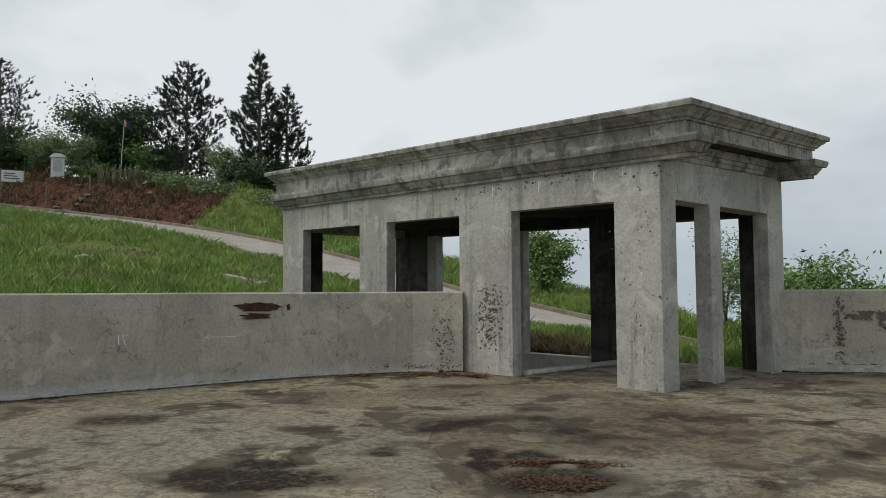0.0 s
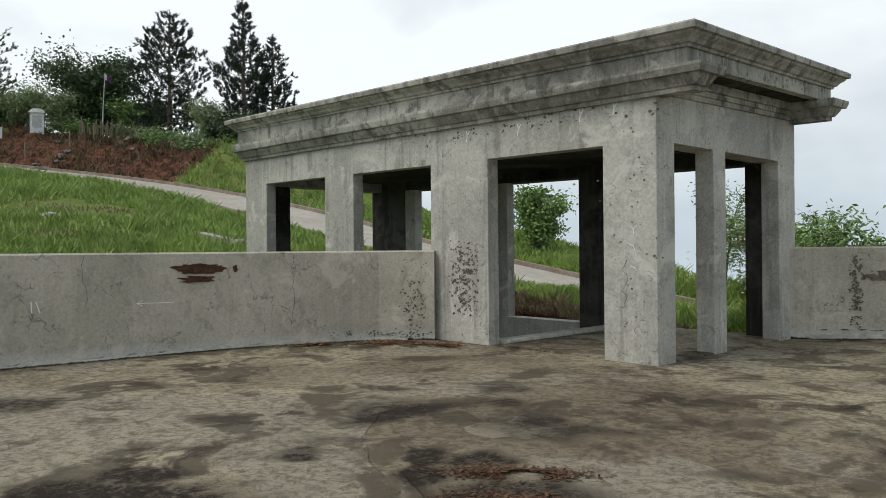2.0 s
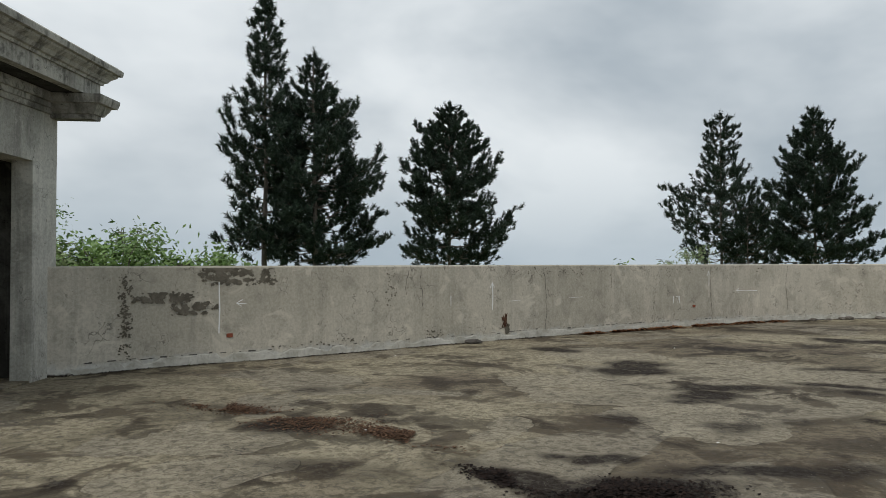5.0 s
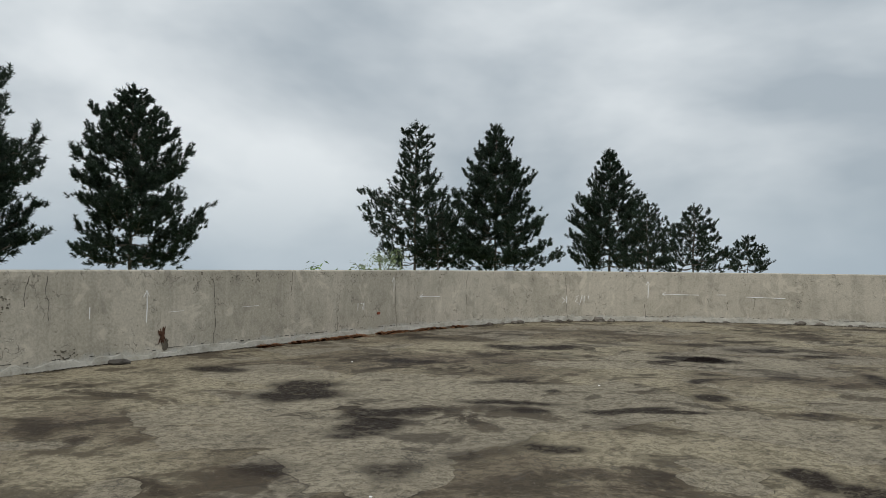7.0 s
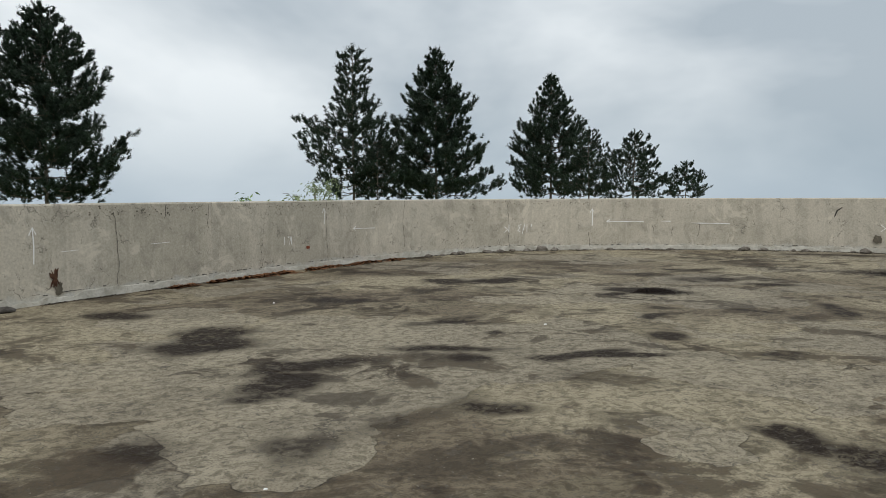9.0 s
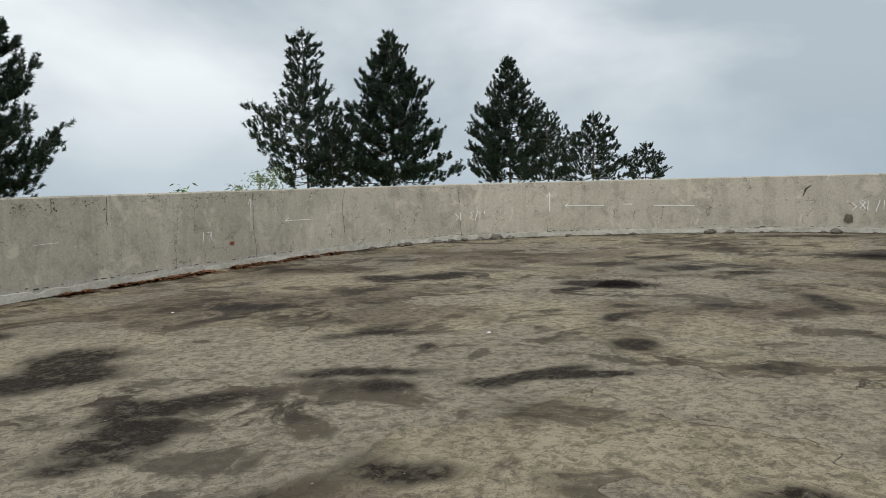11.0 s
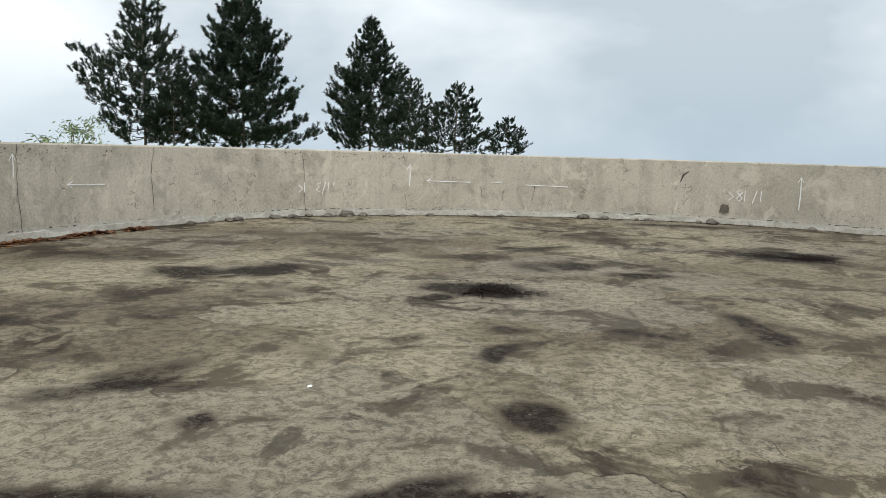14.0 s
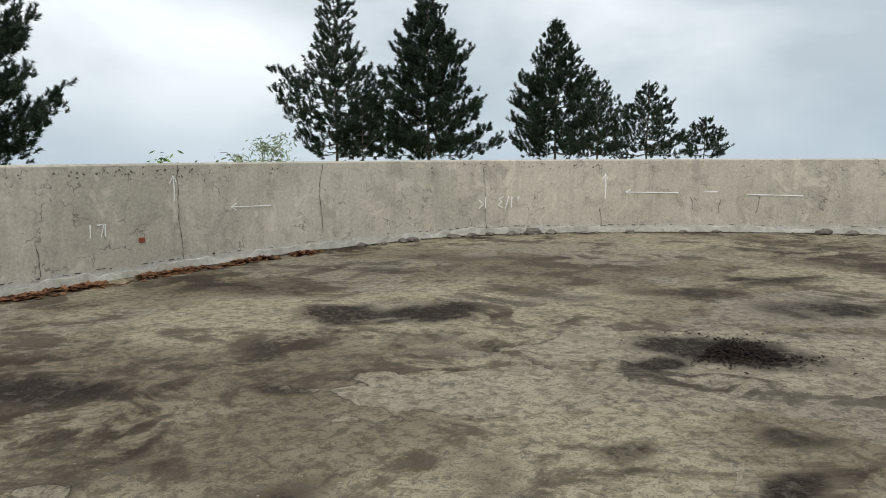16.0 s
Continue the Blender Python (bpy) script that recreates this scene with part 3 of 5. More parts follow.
def pier(name, x0, y0, x1, y1, z0=-0.03, z1=HEAD, material=M_PORCH):
    bm = boxed(x0, y0, z0, x1, y1, z1)
    upright = [e for e in bm.edges if abs(e.verts[0].co.z - e.verts[1].co.z) > 0.5]
    bmesh.ops.bevel(bm, geom=upright, offset=0.014, segments=2, affect="EDGES", profile=0.6)
    return part(name, bm, material, porch)


# front piers, side piers, rear piers
pier("pillar", -0.785, 0, 0, PT)
pier("pillar", -4.15, 0, -2.86, PW, -0.4)
pier("pillar", -7.24, 0, -6.3, PW, -3)
pier("pillar", PX0, 0, -9.5, PW, -3)
# the dark piers carry the porch's inner shade in their colour
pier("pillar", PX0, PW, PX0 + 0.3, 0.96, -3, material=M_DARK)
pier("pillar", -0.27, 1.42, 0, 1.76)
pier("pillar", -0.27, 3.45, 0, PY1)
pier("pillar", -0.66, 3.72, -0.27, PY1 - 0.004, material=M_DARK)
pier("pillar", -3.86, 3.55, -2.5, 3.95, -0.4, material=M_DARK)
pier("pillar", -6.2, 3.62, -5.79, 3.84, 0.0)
# one corner pier: shaded stretch coloured dark, lit end left pale
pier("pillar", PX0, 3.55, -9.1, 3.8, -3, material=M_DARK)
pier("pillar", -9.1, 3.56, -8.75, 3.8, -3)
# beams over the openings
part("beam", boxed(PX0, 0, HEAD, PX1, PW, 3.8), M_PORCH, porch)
# rear beam coloured dark for the shade inside
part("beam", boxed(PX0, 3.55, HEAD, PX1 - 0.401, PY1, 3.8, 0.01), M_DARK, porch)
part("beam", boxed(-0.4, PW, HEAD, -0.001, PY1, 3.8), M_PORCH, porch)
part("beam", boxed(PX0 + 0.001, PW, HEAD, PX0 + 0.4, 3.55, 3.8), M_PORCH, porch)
# roof underside and soffit coloured dark in place of shade
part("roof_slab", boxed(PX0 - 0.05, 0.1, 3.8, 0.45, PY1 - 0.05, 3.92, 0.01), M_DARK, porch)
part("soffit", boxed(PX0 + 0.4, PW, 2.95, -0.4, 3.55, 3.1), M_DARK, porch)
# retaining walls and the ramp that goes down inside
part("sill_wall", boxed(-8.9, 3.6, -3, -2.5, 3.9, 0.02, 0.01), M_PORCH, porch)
# sill walls and ramp coloured dark for the shade of the pit
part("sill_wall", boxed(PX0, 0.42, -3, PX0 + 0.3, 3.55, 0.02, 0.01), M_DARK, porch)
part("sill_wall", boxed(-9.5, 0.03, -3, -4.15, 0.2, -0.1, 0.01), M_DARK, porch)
ramp = bmesh.new()
box(ramp, -10.5, 0.3, -0.32, 0, 3.62, -0.1, m=Matrix.Translation((-2.88, 0, 0)) @ Matrix.Rotation(radians(-11), 4, "Y") @ Matrix.Translation((0, 0, 0)))
part("ramp", ramp, M_DARK, porch, "concrete ramp going down, shade put into its dark colour")
part("kerb", boxed(-3.0, 0.3, -0.3, -2.72, 3.6, 0.07, 0.03), M_PORCH, porch)
part("porch_floor", boxed(-2.72, 0.05, -0.2, -0.02, 3.95, 0.02, 0.008), M_FLOOR, porch)


LOWER = [(-0.1, 3.28), (0.04, 3.28), (0.045, 3.335), (0.075, 3.34), (0.13, 3.42), (0.145, 3.455), (0.2, 3.46), (0.225, 3.53), (0.225, 3.565), (0.05, 3.585), (-0.1, 3.585)]


def ring_moulding(profile, x0, y0, x1, y1):
    """A mitred moulding round a rectangle; profile of (out, z)."""
    bm = bmesh.new()
    rings = []
    for o, z in profile:
        rings.append([bm.verts.new(c) for c in ((x0 - o, y0 - o, z), (x1 + o, y0 - o, z), (x1 + o, y1 + o, z), (x0 - o, y1 + o, z))])
    k = len(rings)
    for i in range(k):
        a, b = rings[i], rings[(i + 1) % k]
        for j in range(4):
            bm.faces.new((a[j], a[(j + 1) % 4], b[(j + 1) % 4], b[j]))
    bmesh.ops.recalc_face_normals(bm, faces=bm.faces)
    return bm


part("lower_moulding", ring_moulding(LOWER, PX0, -0.02, 0.5, 0.14), M_CORNICE, porch)
part("lower_moulding", ring_moulding(LOWER, PX0, PY1 - 0.14, 0.5, PY1 + 0.02), M_CORNICE, porch)
for o, z0, z1 in ((0.035, 3.33, 3.4), (0.06, 3.4, 3.47), (0.1, 3.47, 3.585)):
    part("side_moulding", boxed(-0.05, 0.1, z0, o, PY1 - 0.1, z1, 0.006), M_CORNICE, porch)
FX0, FY0, FX1, FY1 = PX0 - 0.1, -0.14, 0.5, PY1 + 0.14
part("frieze", ring_moulding([(-0.12, 3.58), (0, 3.58), (0, 3.82), (-0.12, 3.82)], FX0, FY0, FX1, FY1), M_CORNICE, porch)
CROWN = [(-0.1, 3.77), (0.03, 3.77), (0.04, 3.80), (0.07, 3.81), (0.1, 3.85), (0.16, 3.89), (0.17, 3.915), (0.215, 3.92), (0.225, 3.985), (0.2, 4.01), (-0.1, 4.015)]
part("crown_moulding", ring_moulding(CROWN, FX0, FY0, FX1, FY1), M_CORNICE, porch)
# underside of the eaves, its shade put into the dark colour
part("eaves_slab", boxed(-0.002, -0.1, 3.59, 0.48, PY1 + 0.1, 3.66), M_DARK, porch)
part("roof_cap", boxed(FX0 - 0.15, FY0 - 0.15, 3.94, FX1 + 0.15, FY1 + 0.15, 4.0, 0.01), M_CORNICE, porch)
# the whole porch rises a little towards its far end
for ob in porch.children:
    for v in ob.data.vertices:
        if v.co.z > 0:
            v.co.z *= 1 + (0.0058 + 0.0032 * step(3.4, 3.75, v.co.z)) * max(-v.co.x, 0) + 0.007 * max(v.co.y, 0) * step(2.9, 3.3, v.co.z)


# ---- hillside and road ----
ROAD = [(-95, -12, 12.5), (-72, -6, 10.0), (-56, 0.5, 7.8), (-46, 5.0, 6.4), (-38, 8, 5.1), (-28.7, 9.6, 3.4), (-20, 10.3, 1.67), (-16, 10.7, 1.04), (-12.2, 11.3, 0.34), (-9, 12.0, -0.3), (-5.7, 13.0, -0.98), (-2.5, 14.2, -1.6), (8, 19, -3.6), (30, 29, -8), (70, 40, -15)]
ROAD_W = 4.6
road_line = catmull(ROAD, 1.5)
RX = [p.x for p in road_line]
RY = [p.y for p in road_line]
RZ = [p.z for p in road_line]


def road_at(x):
    return float(np.interp(x, RX, RY)), float(np.interp(x, RX, RZ))


def bank(x):
    """How much higher the far side of the road lies."""
    return -0.25 * step(-30, -14, x)


def height(x, y):
    """The lie of the land round the terrace."""
    ry, rz = road_at(x)
    tilt = bank(x)
    n = noise.noise((x * 0.23, y * 0.23, 0)) * 0.35 + noise.noise((x * 0.9, y * 0.9, 3)) * 0.12
    v = y - ry
    if v < 0:
        drop = 0.04 * -v + 0.10 * max(-v - 6, 0) * step(-20, -4, x)
        z = rz - 0.05 - drop * (1 - 0.5 * step(-10, -30, x)) + n * min(1, -v / 1.2)
        if x > -12:
            z += 0.12 * step(-1, -4, v)
        if -14 < x < 1 and y > 4.2:
            z = max(z, min(rz + 0.9 + 0.12 * v if v > -6 else 9, 0.35 - 0.09 * (x + 9) - 0.1 * max(0, y - 6.5) + 0.4 * n) - 0.3 * step(-11, -14, x))
    elif v < ROAD_W:
        z = rz + tilt * v / ROAD_W - 0.06
    else:
        w = v - ROAD_W
        edge = rz + tilt
        cut = step(-28, -40, x)
        z = edge + 2.6 * cut * step(0.4, 5.5, w) + 0.35 * step(0.2, 2.5, w) * (1 - cut) + 0.8 * step(-26, -34, x) * (1 - cut) * step(1, 6, w) + n * min(1, w) * (1 + 1.6 * cut * step(0.5, 2, w) * (1 - step(6, 8, w)))
        z -= (w - 5) * 0.55 * step(5, 9, w) * step(-42, -32, x) + (0.5 * max(w - 14, 0)) * (1 - step(-42, -32, x))
    return max(z, -45 - 0.01 * y)


def hill():
    xs = np.concatenate([np.linspace(-160, -75, 18), np.linspace(-72, 12, 150), np.linspace(14, 90, 40), np.linspace(100, 700, 12)])
    ys = np.concatenate([np.linspace(-300, -30, 14), np.linspace(-28, 46, 140), np.linspace(48, 120, 30), np.linspace(140, 900, 14)])
    verts, bare = [], []
    for y in ys:
        for x in xs:
            z = height(x, y)
            inside = -5.2 < x < 26.5 and -20.5 < y < 13.8
            z = min(z, -0.9) if inside or (-10.6 < x < 0.3 and -0.5 < y < 4.4) else z
            if -10.8 < x < 1 and -1 < y < 4.3:
                z = min(z, -3.0)
            verts.append((x, y, z))
            ry, _ = road_at(x)
            w = y - ry - ROAD_W
            red = step(-0.2, 0.6, w) * (1 - step(5.5, 7.5, w)) * step(-41, -45, x) * step(-66, -60, x)
            if -16 < x < -2.0 and 4.0 < y < 12:
                red = max(red, 0.9 * step(4.0, 4.6, y) * (1 - step(7.2, 8.6, y)) * step(-1.6, -3, x))
            dry = 0.42 * step(-24, -34, x) * step(-2, -8, y - ry)
            bare.append(max(red, dry))
    nx = len(xs)
    faces = [(j * nx + i, j * nx + i + 1, (j + 1) * nx + i + 1, (j + 1) * nx + i) for j in range(len(ys) - 1) for i in range(nx - 1)]
    ob = data_part("ground", verts, faces, M_GROUND, smooth=True)
    at = ob.data.attributes.new("bare", "FLOAT", "POINT")
    at.data.foreach_set("value", bare)
    return tagged(ob, "grassy hillside with a cut bank of red soil", "hillside", kind="structure")


hill()


def road():
    verts, faces = [], []
    for i, p in enumerate(road_line):
        tilt = bank(p.x)
        for k in range(4):
            v = ROAD_W * k / 3
            verts.append((p.x, p.y + v, p.z + tilt * v / ROAD_W + 0.03))
        for v in (ROAD_W, 0):
            verts.append((p.x, p.y + v, p.z + tilt * v / ROAD_W - 0.3))
    for i in range(len(road_line) - 1):
        for k in range(6):
            a, b = i * 6 + k, i * 6 + (k + 1) % 6
            faces.append((a, a + 6, b + 6, b))
    tagged(data_part("road", verts, faces, M_ROAD), "pale concrete road running down the hillside", "road", kind="structure")
    kb = [Vector((p.x, p.y + ROAD_W, p.z + bank(p.x))) for p in road_line if p.x > -60]
    thing("kerb", sweep(kb, [(0, -0.2), (0, 0.2), (0.16, 0.22), (0.2, -0.2)], 1), M_KERB, "low brown concrete kerb and gutter along the road", "kerb", kind="structure")


road()


# ---- trees and bushes ----
def tube(bm, pts, radii, sides=7):
    rings = []
    for i, p in enumerate(pts):
        d = (pts[min(i + 1, len(pts) - 1)] - pts[max(i - 1, 0)]).normalized()
        u = d.orthogonal().normalized()
        w = d.cross(u)
        rings.append([bm.verts.new(p + (u * math.cos(2 * math.pi * k / sides) + w * math.sin(2 * math.pi * k / sides)) * radii[i]) for k in range(sides)])
    for a, b in zip(rings, rings[1:]):
        for k in range(sides):
            bm.faces.new((a[k], a[(k + 1) % sides], b[(k + 1) % sides], b[k]))
    return bm


def tuft(rnd, verts, faces, at, axis, size, blades, width):
    """A bottle-brush of needles round a shoot."""
    u = axis.orthogonal().normalized()
    w = axis.cross(u)
    for _ in range(blades):
        a, k = rnd.uniform(0, 6.283), rnd.uniform(-0.15, 1.0)
        side = u * math.cos(a) + w * math.sin(a)
        d = (axis * (0.4 + 0.6 * k) + side * (1.0 - 0.55 * k)).normalized()
        o = at + axis * size * rnd.uniform(-0.9, 0.35)
        x = d.cross(Vector((rnd.uniform(-1, 1), rnd.uniform(-1, 1), rnd.uniform(-1, 1)))).normalized() * width
        n = len(verts)
        tip = o + d * size * rnd.uniform(0.62, 0.86)
        verts.extend((tuple(o - x * 0.6), tuple(o + x * 0.6), tuple(tip)))
        faces.append((n, n + 1, n + 2))


FULL = lambda q: min(1.0, 0.02 + 1.45 * q) * (0.9 + 0.1 * math.sin(q * 23))
CONE = lambda q: min(1.0, 0.03 + 1.02 * q ** 0.9)
SLIM = lambda q: min(0.95, 0.03 + 1.2 * q ** 0.8) * (0.8 + 0.2 * math.sin(q * 14))
OVAL = lambda q: min(1.0, 0.03 + 1.75 * q ** 0.8)
OPEN = lambda q: min(1.0, 0.03 + 1.0 * q ** 0.9) * (0.82 + 0.3 * math.sin(q * 11 + 0.5))


def pine(at, h, spread, seed, vis, crown=CONE, lean=(0, 0), thick=0.17, density=1.0, label="tall dark green pine tree with a grey trunk", lobe=None, bare=0.97):
    """A pine: trunk, whorls of rising limbs, needles in tufts along their ends.
    crown(q): share of the spread at q times vis metres under the top; bare: where the lowest limbs start, in the same measure."""
    rnd = random.Random(seed)
    tree = empty("pine_tree", label, "tree", "pines round the terrace", at=at)
    n = 14
    line = [Vector((lean[0] * (i / n) ** 1.5 + rnd.uniform(-0.05, 0.05), lean[1] * (i / n) ** 1.5 + rnd.uniform(-0.05, 0.05), h * i / n)) for i in range(n + 1)]
    bm = tube(bmesh.new(), line, [thick * (1 - 0.93 * i / n) + 0.012 for i in range(n + 1)], 9)

    def on_trunk(f):
        i = min(int(f * n), n - 1)
        return line[i].lerp(line[i + 1], f * n - i)
    verts, faces = [], []

    def twig(a, b, r):
        d = (b - a).normalized()
        u = d.orthogonal().normalized() * r
        w = d.cross(u)
        v = [bm.verts.new(a + o) for o in (u, -0.5 * u + 0.87 * w, -0.5 * u - 0.87 * w)] + [bm.verts.new(b)]
        for k in range(3):
            bm.faces.new((v[k], v[(k + 1) % 3], v[3]))
    unit = min(1.0, max(0.6, vis / 13))
    down = bare * vis
    while down > 0.25:
        q = down / vis
        f = 1 - down / h
        turn = rnd.uniform(0, 6.283)
        count = rnd.choice((4, 5, 5, 6))
        for k in range(count):
            a = turn + 6.283 * k / count + rnd.uniform(-0.35, 0.35)
            r = spread * crown(q) * rnd.uniform(0.68, 1.12)
            if lobe and math.cos(a - lobe[0]) > 0.6 and lobe[1] < q < lobe[2]:
                r = spread * lobe[3] * rnd.uniform(0.8, 1.0)
            r = max(r, 0.12)
            rise = min(r * (0.8 - 0.6 * min(q, 1)) * rnd.uniform(0.3, 1.2), down * 0.75)
            p0 = on_trunk(f)
            out = Vector((math.cos(a), math.sin(a), 0))
            seg = max(3, int(r / 0.6))
            sag = rnd.uniform(0.05, 0.16) * r * min(q, 1)
            pts = [p0 + out * r * (i / seg) + Vector((0, 0, rise * (i / seg) ** 1.5 - sag * math.sin(3.14 * i / seg))) for i in range(seg + 1)]
            tube(bm, pts, [max(0.01, thick * 0.26 * (0.4 + 0.6 * min(q, 1)) * (1 - 0.85 * i / seg)) for i in range(seg + 1)], 4)
            for s in range(max(2, int(r * 4.7 * density))):
                g = rnd.uniform(0.12, 1.0) ** 0.62
                i = min(int(g * seg), seg - 1)
                c = pts[i].lerp(pts[i + 1], g * seg - i)
                along = (pts[i + 1] - pts[i]).normalized()
                sw = along.cross(Vector((0, 0, 1))).normalized() * rnd.choice((-1, 1))
                d = (along * rnd.uniform(0.2, 1) + sw * rnd.uniform(0.1, 1.0) + Vector((0, 0, rnd.uniform(-0.45, 1.0)))).normalized()
                ln = rnd.uniform(0.3, 1.15) * unit * (1.25 - g * 0.45) * min(1.0, 0.1 + q * 1.9)
                e = c + d * ln
                twig(c, e, 0.014)
                up = (d + Vector((0, 0, 0.8))).normalized()
                tuft(rnd, verts, faces, e, up, rnd.uniform(0.3, 0.46) * unit * min(1.0, 0.5 + q), 46, 0.046 * unit)
                if rnd.random() < 0.7:
                    tuft(rnd, verts, faces, c.lerp(e, 0.5), up, rnd.uniform(0.24, 0.36) * unit * min(1.0, 0.5 + q), 26, 0.038 * unit)
            tuft(rnd, verts, faces, pts[-1], (out + Vector((0, 0, 0.9))).normalized(), 0.46 * unit, 30, 0.026 * unit)
        down -= rnd.uniform(0.45, 0.75) * (0.55 + 0.45 * q) * max(unit, 0.75)
    for c in range(4):
        tuft(rnd, verts, faces, line[-1] - Vector((0, 0, 0.2 * c)), Vector((0, 0, 1)), 0.42 * unit, 30, 0.024)
    part("trunk", bm, M_BARK, tree, "grey-brown bark")
    data_part("crown", verts, faces, M_NEEDLE, tree)
    return tree


def leaf(rnd, verts, faces, at, size, droop=0.2, narrow=0.35):
    d = Vector((rnd.uniform(-1, 1), rnd.uniform(-1, 1), rnd.uniform(-0.7, 0.6) - droop)).normalized()
    s = d.cross(Vector((rnd.uniform(-1, 1), rnd.uniform(-1, 1), rnd.uniform(-1, 1)))).normalized() * size * narrow
    n = len(verts)
    m = at + d * size * 0.5
    verts.extend((tuple(at), tuple(m + s), tuple(at + d * size), tuple(m - s)))
    faces.append((n, n + 1, n + 2, n + 3))


def bush(name, at, h, r, seed, material, label, category, stems=6, leaves=1500, size=0.2, narrow=0.3, arch=0.3, clumps=26, group="", z_low=0.15, thick=0.05):
    """A leafy bush, small tree or bamboo clump: arching stems that carry clusters of leaves."""
    rnd = random.Random(seed)
    plant = empty(name, label, category, group, at=at)
    bm = bmesh.new()
    verts, faces = [], []
    tips = []
    for s in range(stems):
        a = 6.283 * s / stems + rnd.uniform(-0.5, 0.5)
        reach = r * rnd.uniform(0.35, 0.95)
        top = h * rnd.uniform(0.7, 1.0)
        pts = [Vector((math.cos(a) * reach * (t / 8) ** 1.5, math.sin(a) * reach * (t / 8) ** 1.5, top * (t / 8) * (1 - arch * (t / 8) ** 3))) for t in range(9)]
        tube(bm, pts, [thick * (1 - 0.85 * t / 8) for t in range(9)], 5)
        tips.extend((pts, rnd.uniform(z_low, 1)) for _ in range(max(1, clumps // stems)))
    size *= 0.62
    per = max(6, int(leaves * 2.1) // max(1, len(tips)))
    for pts, g in tips:
        i = min(int(g * 8), 7)
        q = pts[i].lerp(pts[i + 1], g * 8 - i)
        out = Vector((rnd.gauss(0, 1), rnd.gauss(0, 1), rnd.uniform(-0.2, 0.7))).normalized()
        e = q + out * r * rnd.uniform(0.15, 0.5)
        tube(bm, [q, q.lerp(e, 0.5) + Vector((0, 0, 0.05)), e], [0.015, 0.012, 0.005], 3)
        for _ in range(per):
            k = rnd.uniform(0.2, 1.15)
            sp = 0.22 * r * rnd.random() ** 0.5
            c = q.lerp(e, k) + Vector((rnd.gauss(0, sp), rnd.gauss(0, sp), rnd.gauss(0, sp * 0.7)))
            leaf(rnd, verts, faces, c, size * rnd.uniform(0.7, 1.3), 0.25, narrow)
    part("trunk", bm, M_BARK, plant)
    data_part("crown", verts, faces, material, plant)
    return plant


def from_eye(eye, az, dist):
    return eye[0] + dist * math.cos(radians(az)), eye[1] + dist * math.sin(radians(az))


E0, E5, E9 = (5.02, -8.33), (4.92, -5.88), (6.31, -3.64)


def pine_at(x, y, top, spread, seed, low=1.4, **k):
    z = height(x, y) - 0.2
    return pine((x, y, z), top - z, spread, seed, top - max(low, z + 0.8), **k)


# pines beyond the parapet, from the porch round to the far end
x, y = from_eye(E5, 102.3, 38)
pine_at(x, y, 15.0, 2.5, 11, crown=SLIM, thick=0.18, density=0.85, bare=0.93)
x, y = from_eye(E5, 98.4, 38)
pine_at(x, y, 12.3, 3.7, 12, thick=0.2, density=1.5, crown=FULL, lean=(-0.25, 0))
pine_at(6.5, 46.1, 12.7, 3.3, 13, crown=OVAL, thick=0.2, lobe=(-0.2, 0.78, 0.97, 1.55), density=1.7)
pine_at(31.0, 59.4, 14.9, 6.2, 21, crown=OPEN, thick=0.24, density=0.8, label="open-crowned pine tree with a visible grey trunk")
pine_at(32.3, 56.9, 5.6, 2.5, 26, crown=OVAL, thick=0.16, density=1.6)
pine_at(38.3, 57.3, 15.0, 5.3, 22, thick=0.24, density=1.6)
pine_at(49.2, 54.4, 13.0, 4.6, 23, thick=0.24, density=1.4)
pine_at(46.4, 45.4, 7.1, 2.0, 27, crown=OVAL, thick=0.16, density=1.6)
pine_at(53.6, 47.8, 7.4, 3.5, 24, density=1.9, crown=CONE, thick=0.18)
pine_at(61.5, 49.1, 4.8, 2.4, 25, density=2.0, crown=CONE, thick=0.14)
# pines on the hill
x, y = from_eye(E0, 157.4, 64)
pine_at(x, y, 20.9, 2.9, 31, low=11.0, thick=0.22, density=0.8, crown=OVAL, bare=1.0)
x, y = from_eye(E0, 152.2, 56)
pine_at(x, y, 19.8, 2.6, 32, low=7.0, crown=SLIM, thick=0.22, density=1.0)
x, y = from_eye(E0, 150.1, 57)
pine_at(x, y, 17.6, 2.7, 33, low=6.0, thick=0.2, density=0.85)
x, y = from_eye(E0, 169.4, 76)
pine_at(x, y, 22.6, 3.0, 34, low=14.5, crown=OVAL, thick=0.2, density=0.6)

# bushes and small trees
def bush_at(eye, az, dist, top, r, seed, material, label, category="bush", low=None, name="bush", **k):
    x, y = from_eye(eye, az, dist)
    z = (height(x, y) if low is None else low) - 0.1
    return bush(name, (x, y, z), top - z, r, seed, material, label, category, **k)


bush_at(E0, 162.2, 70, 20.6, 4.5, 41, M_DARKLEAF, "large dark green leafy tree on the hilltop", "tree", name="leafy_tree", stems=9, leaves=9000, size=0.42, clumps=150, thick=0.12, z_low=0.1)
bush_at(E0, 164.4, 69, 16.4, 3.0, 42, M_BAMBOO, "feathery light green bamboo clump", "bamboo", name="bamboo_clump", stems=12, leaves=3600, size=0.5, narrow=0.13, arch=0.35, clumps=84)
bush_at(E0, 166.8, 71, 16.0, 2.8, 43, M_BAMBOO, "feathery light green bamboo clump", "bamboo", name="bamboo_clump", stems=12, leaves=3000, size=0.5, narrow=0.13, arch=0.4, clumps=72)
bush_at(E0, 170.2, 74, 17.6, 3.9, 44, M_DARKLEAF, "dense dark green bush on the bank", stems=9, leaves=7000, size=0.42, clumps=120, thick=0.1)
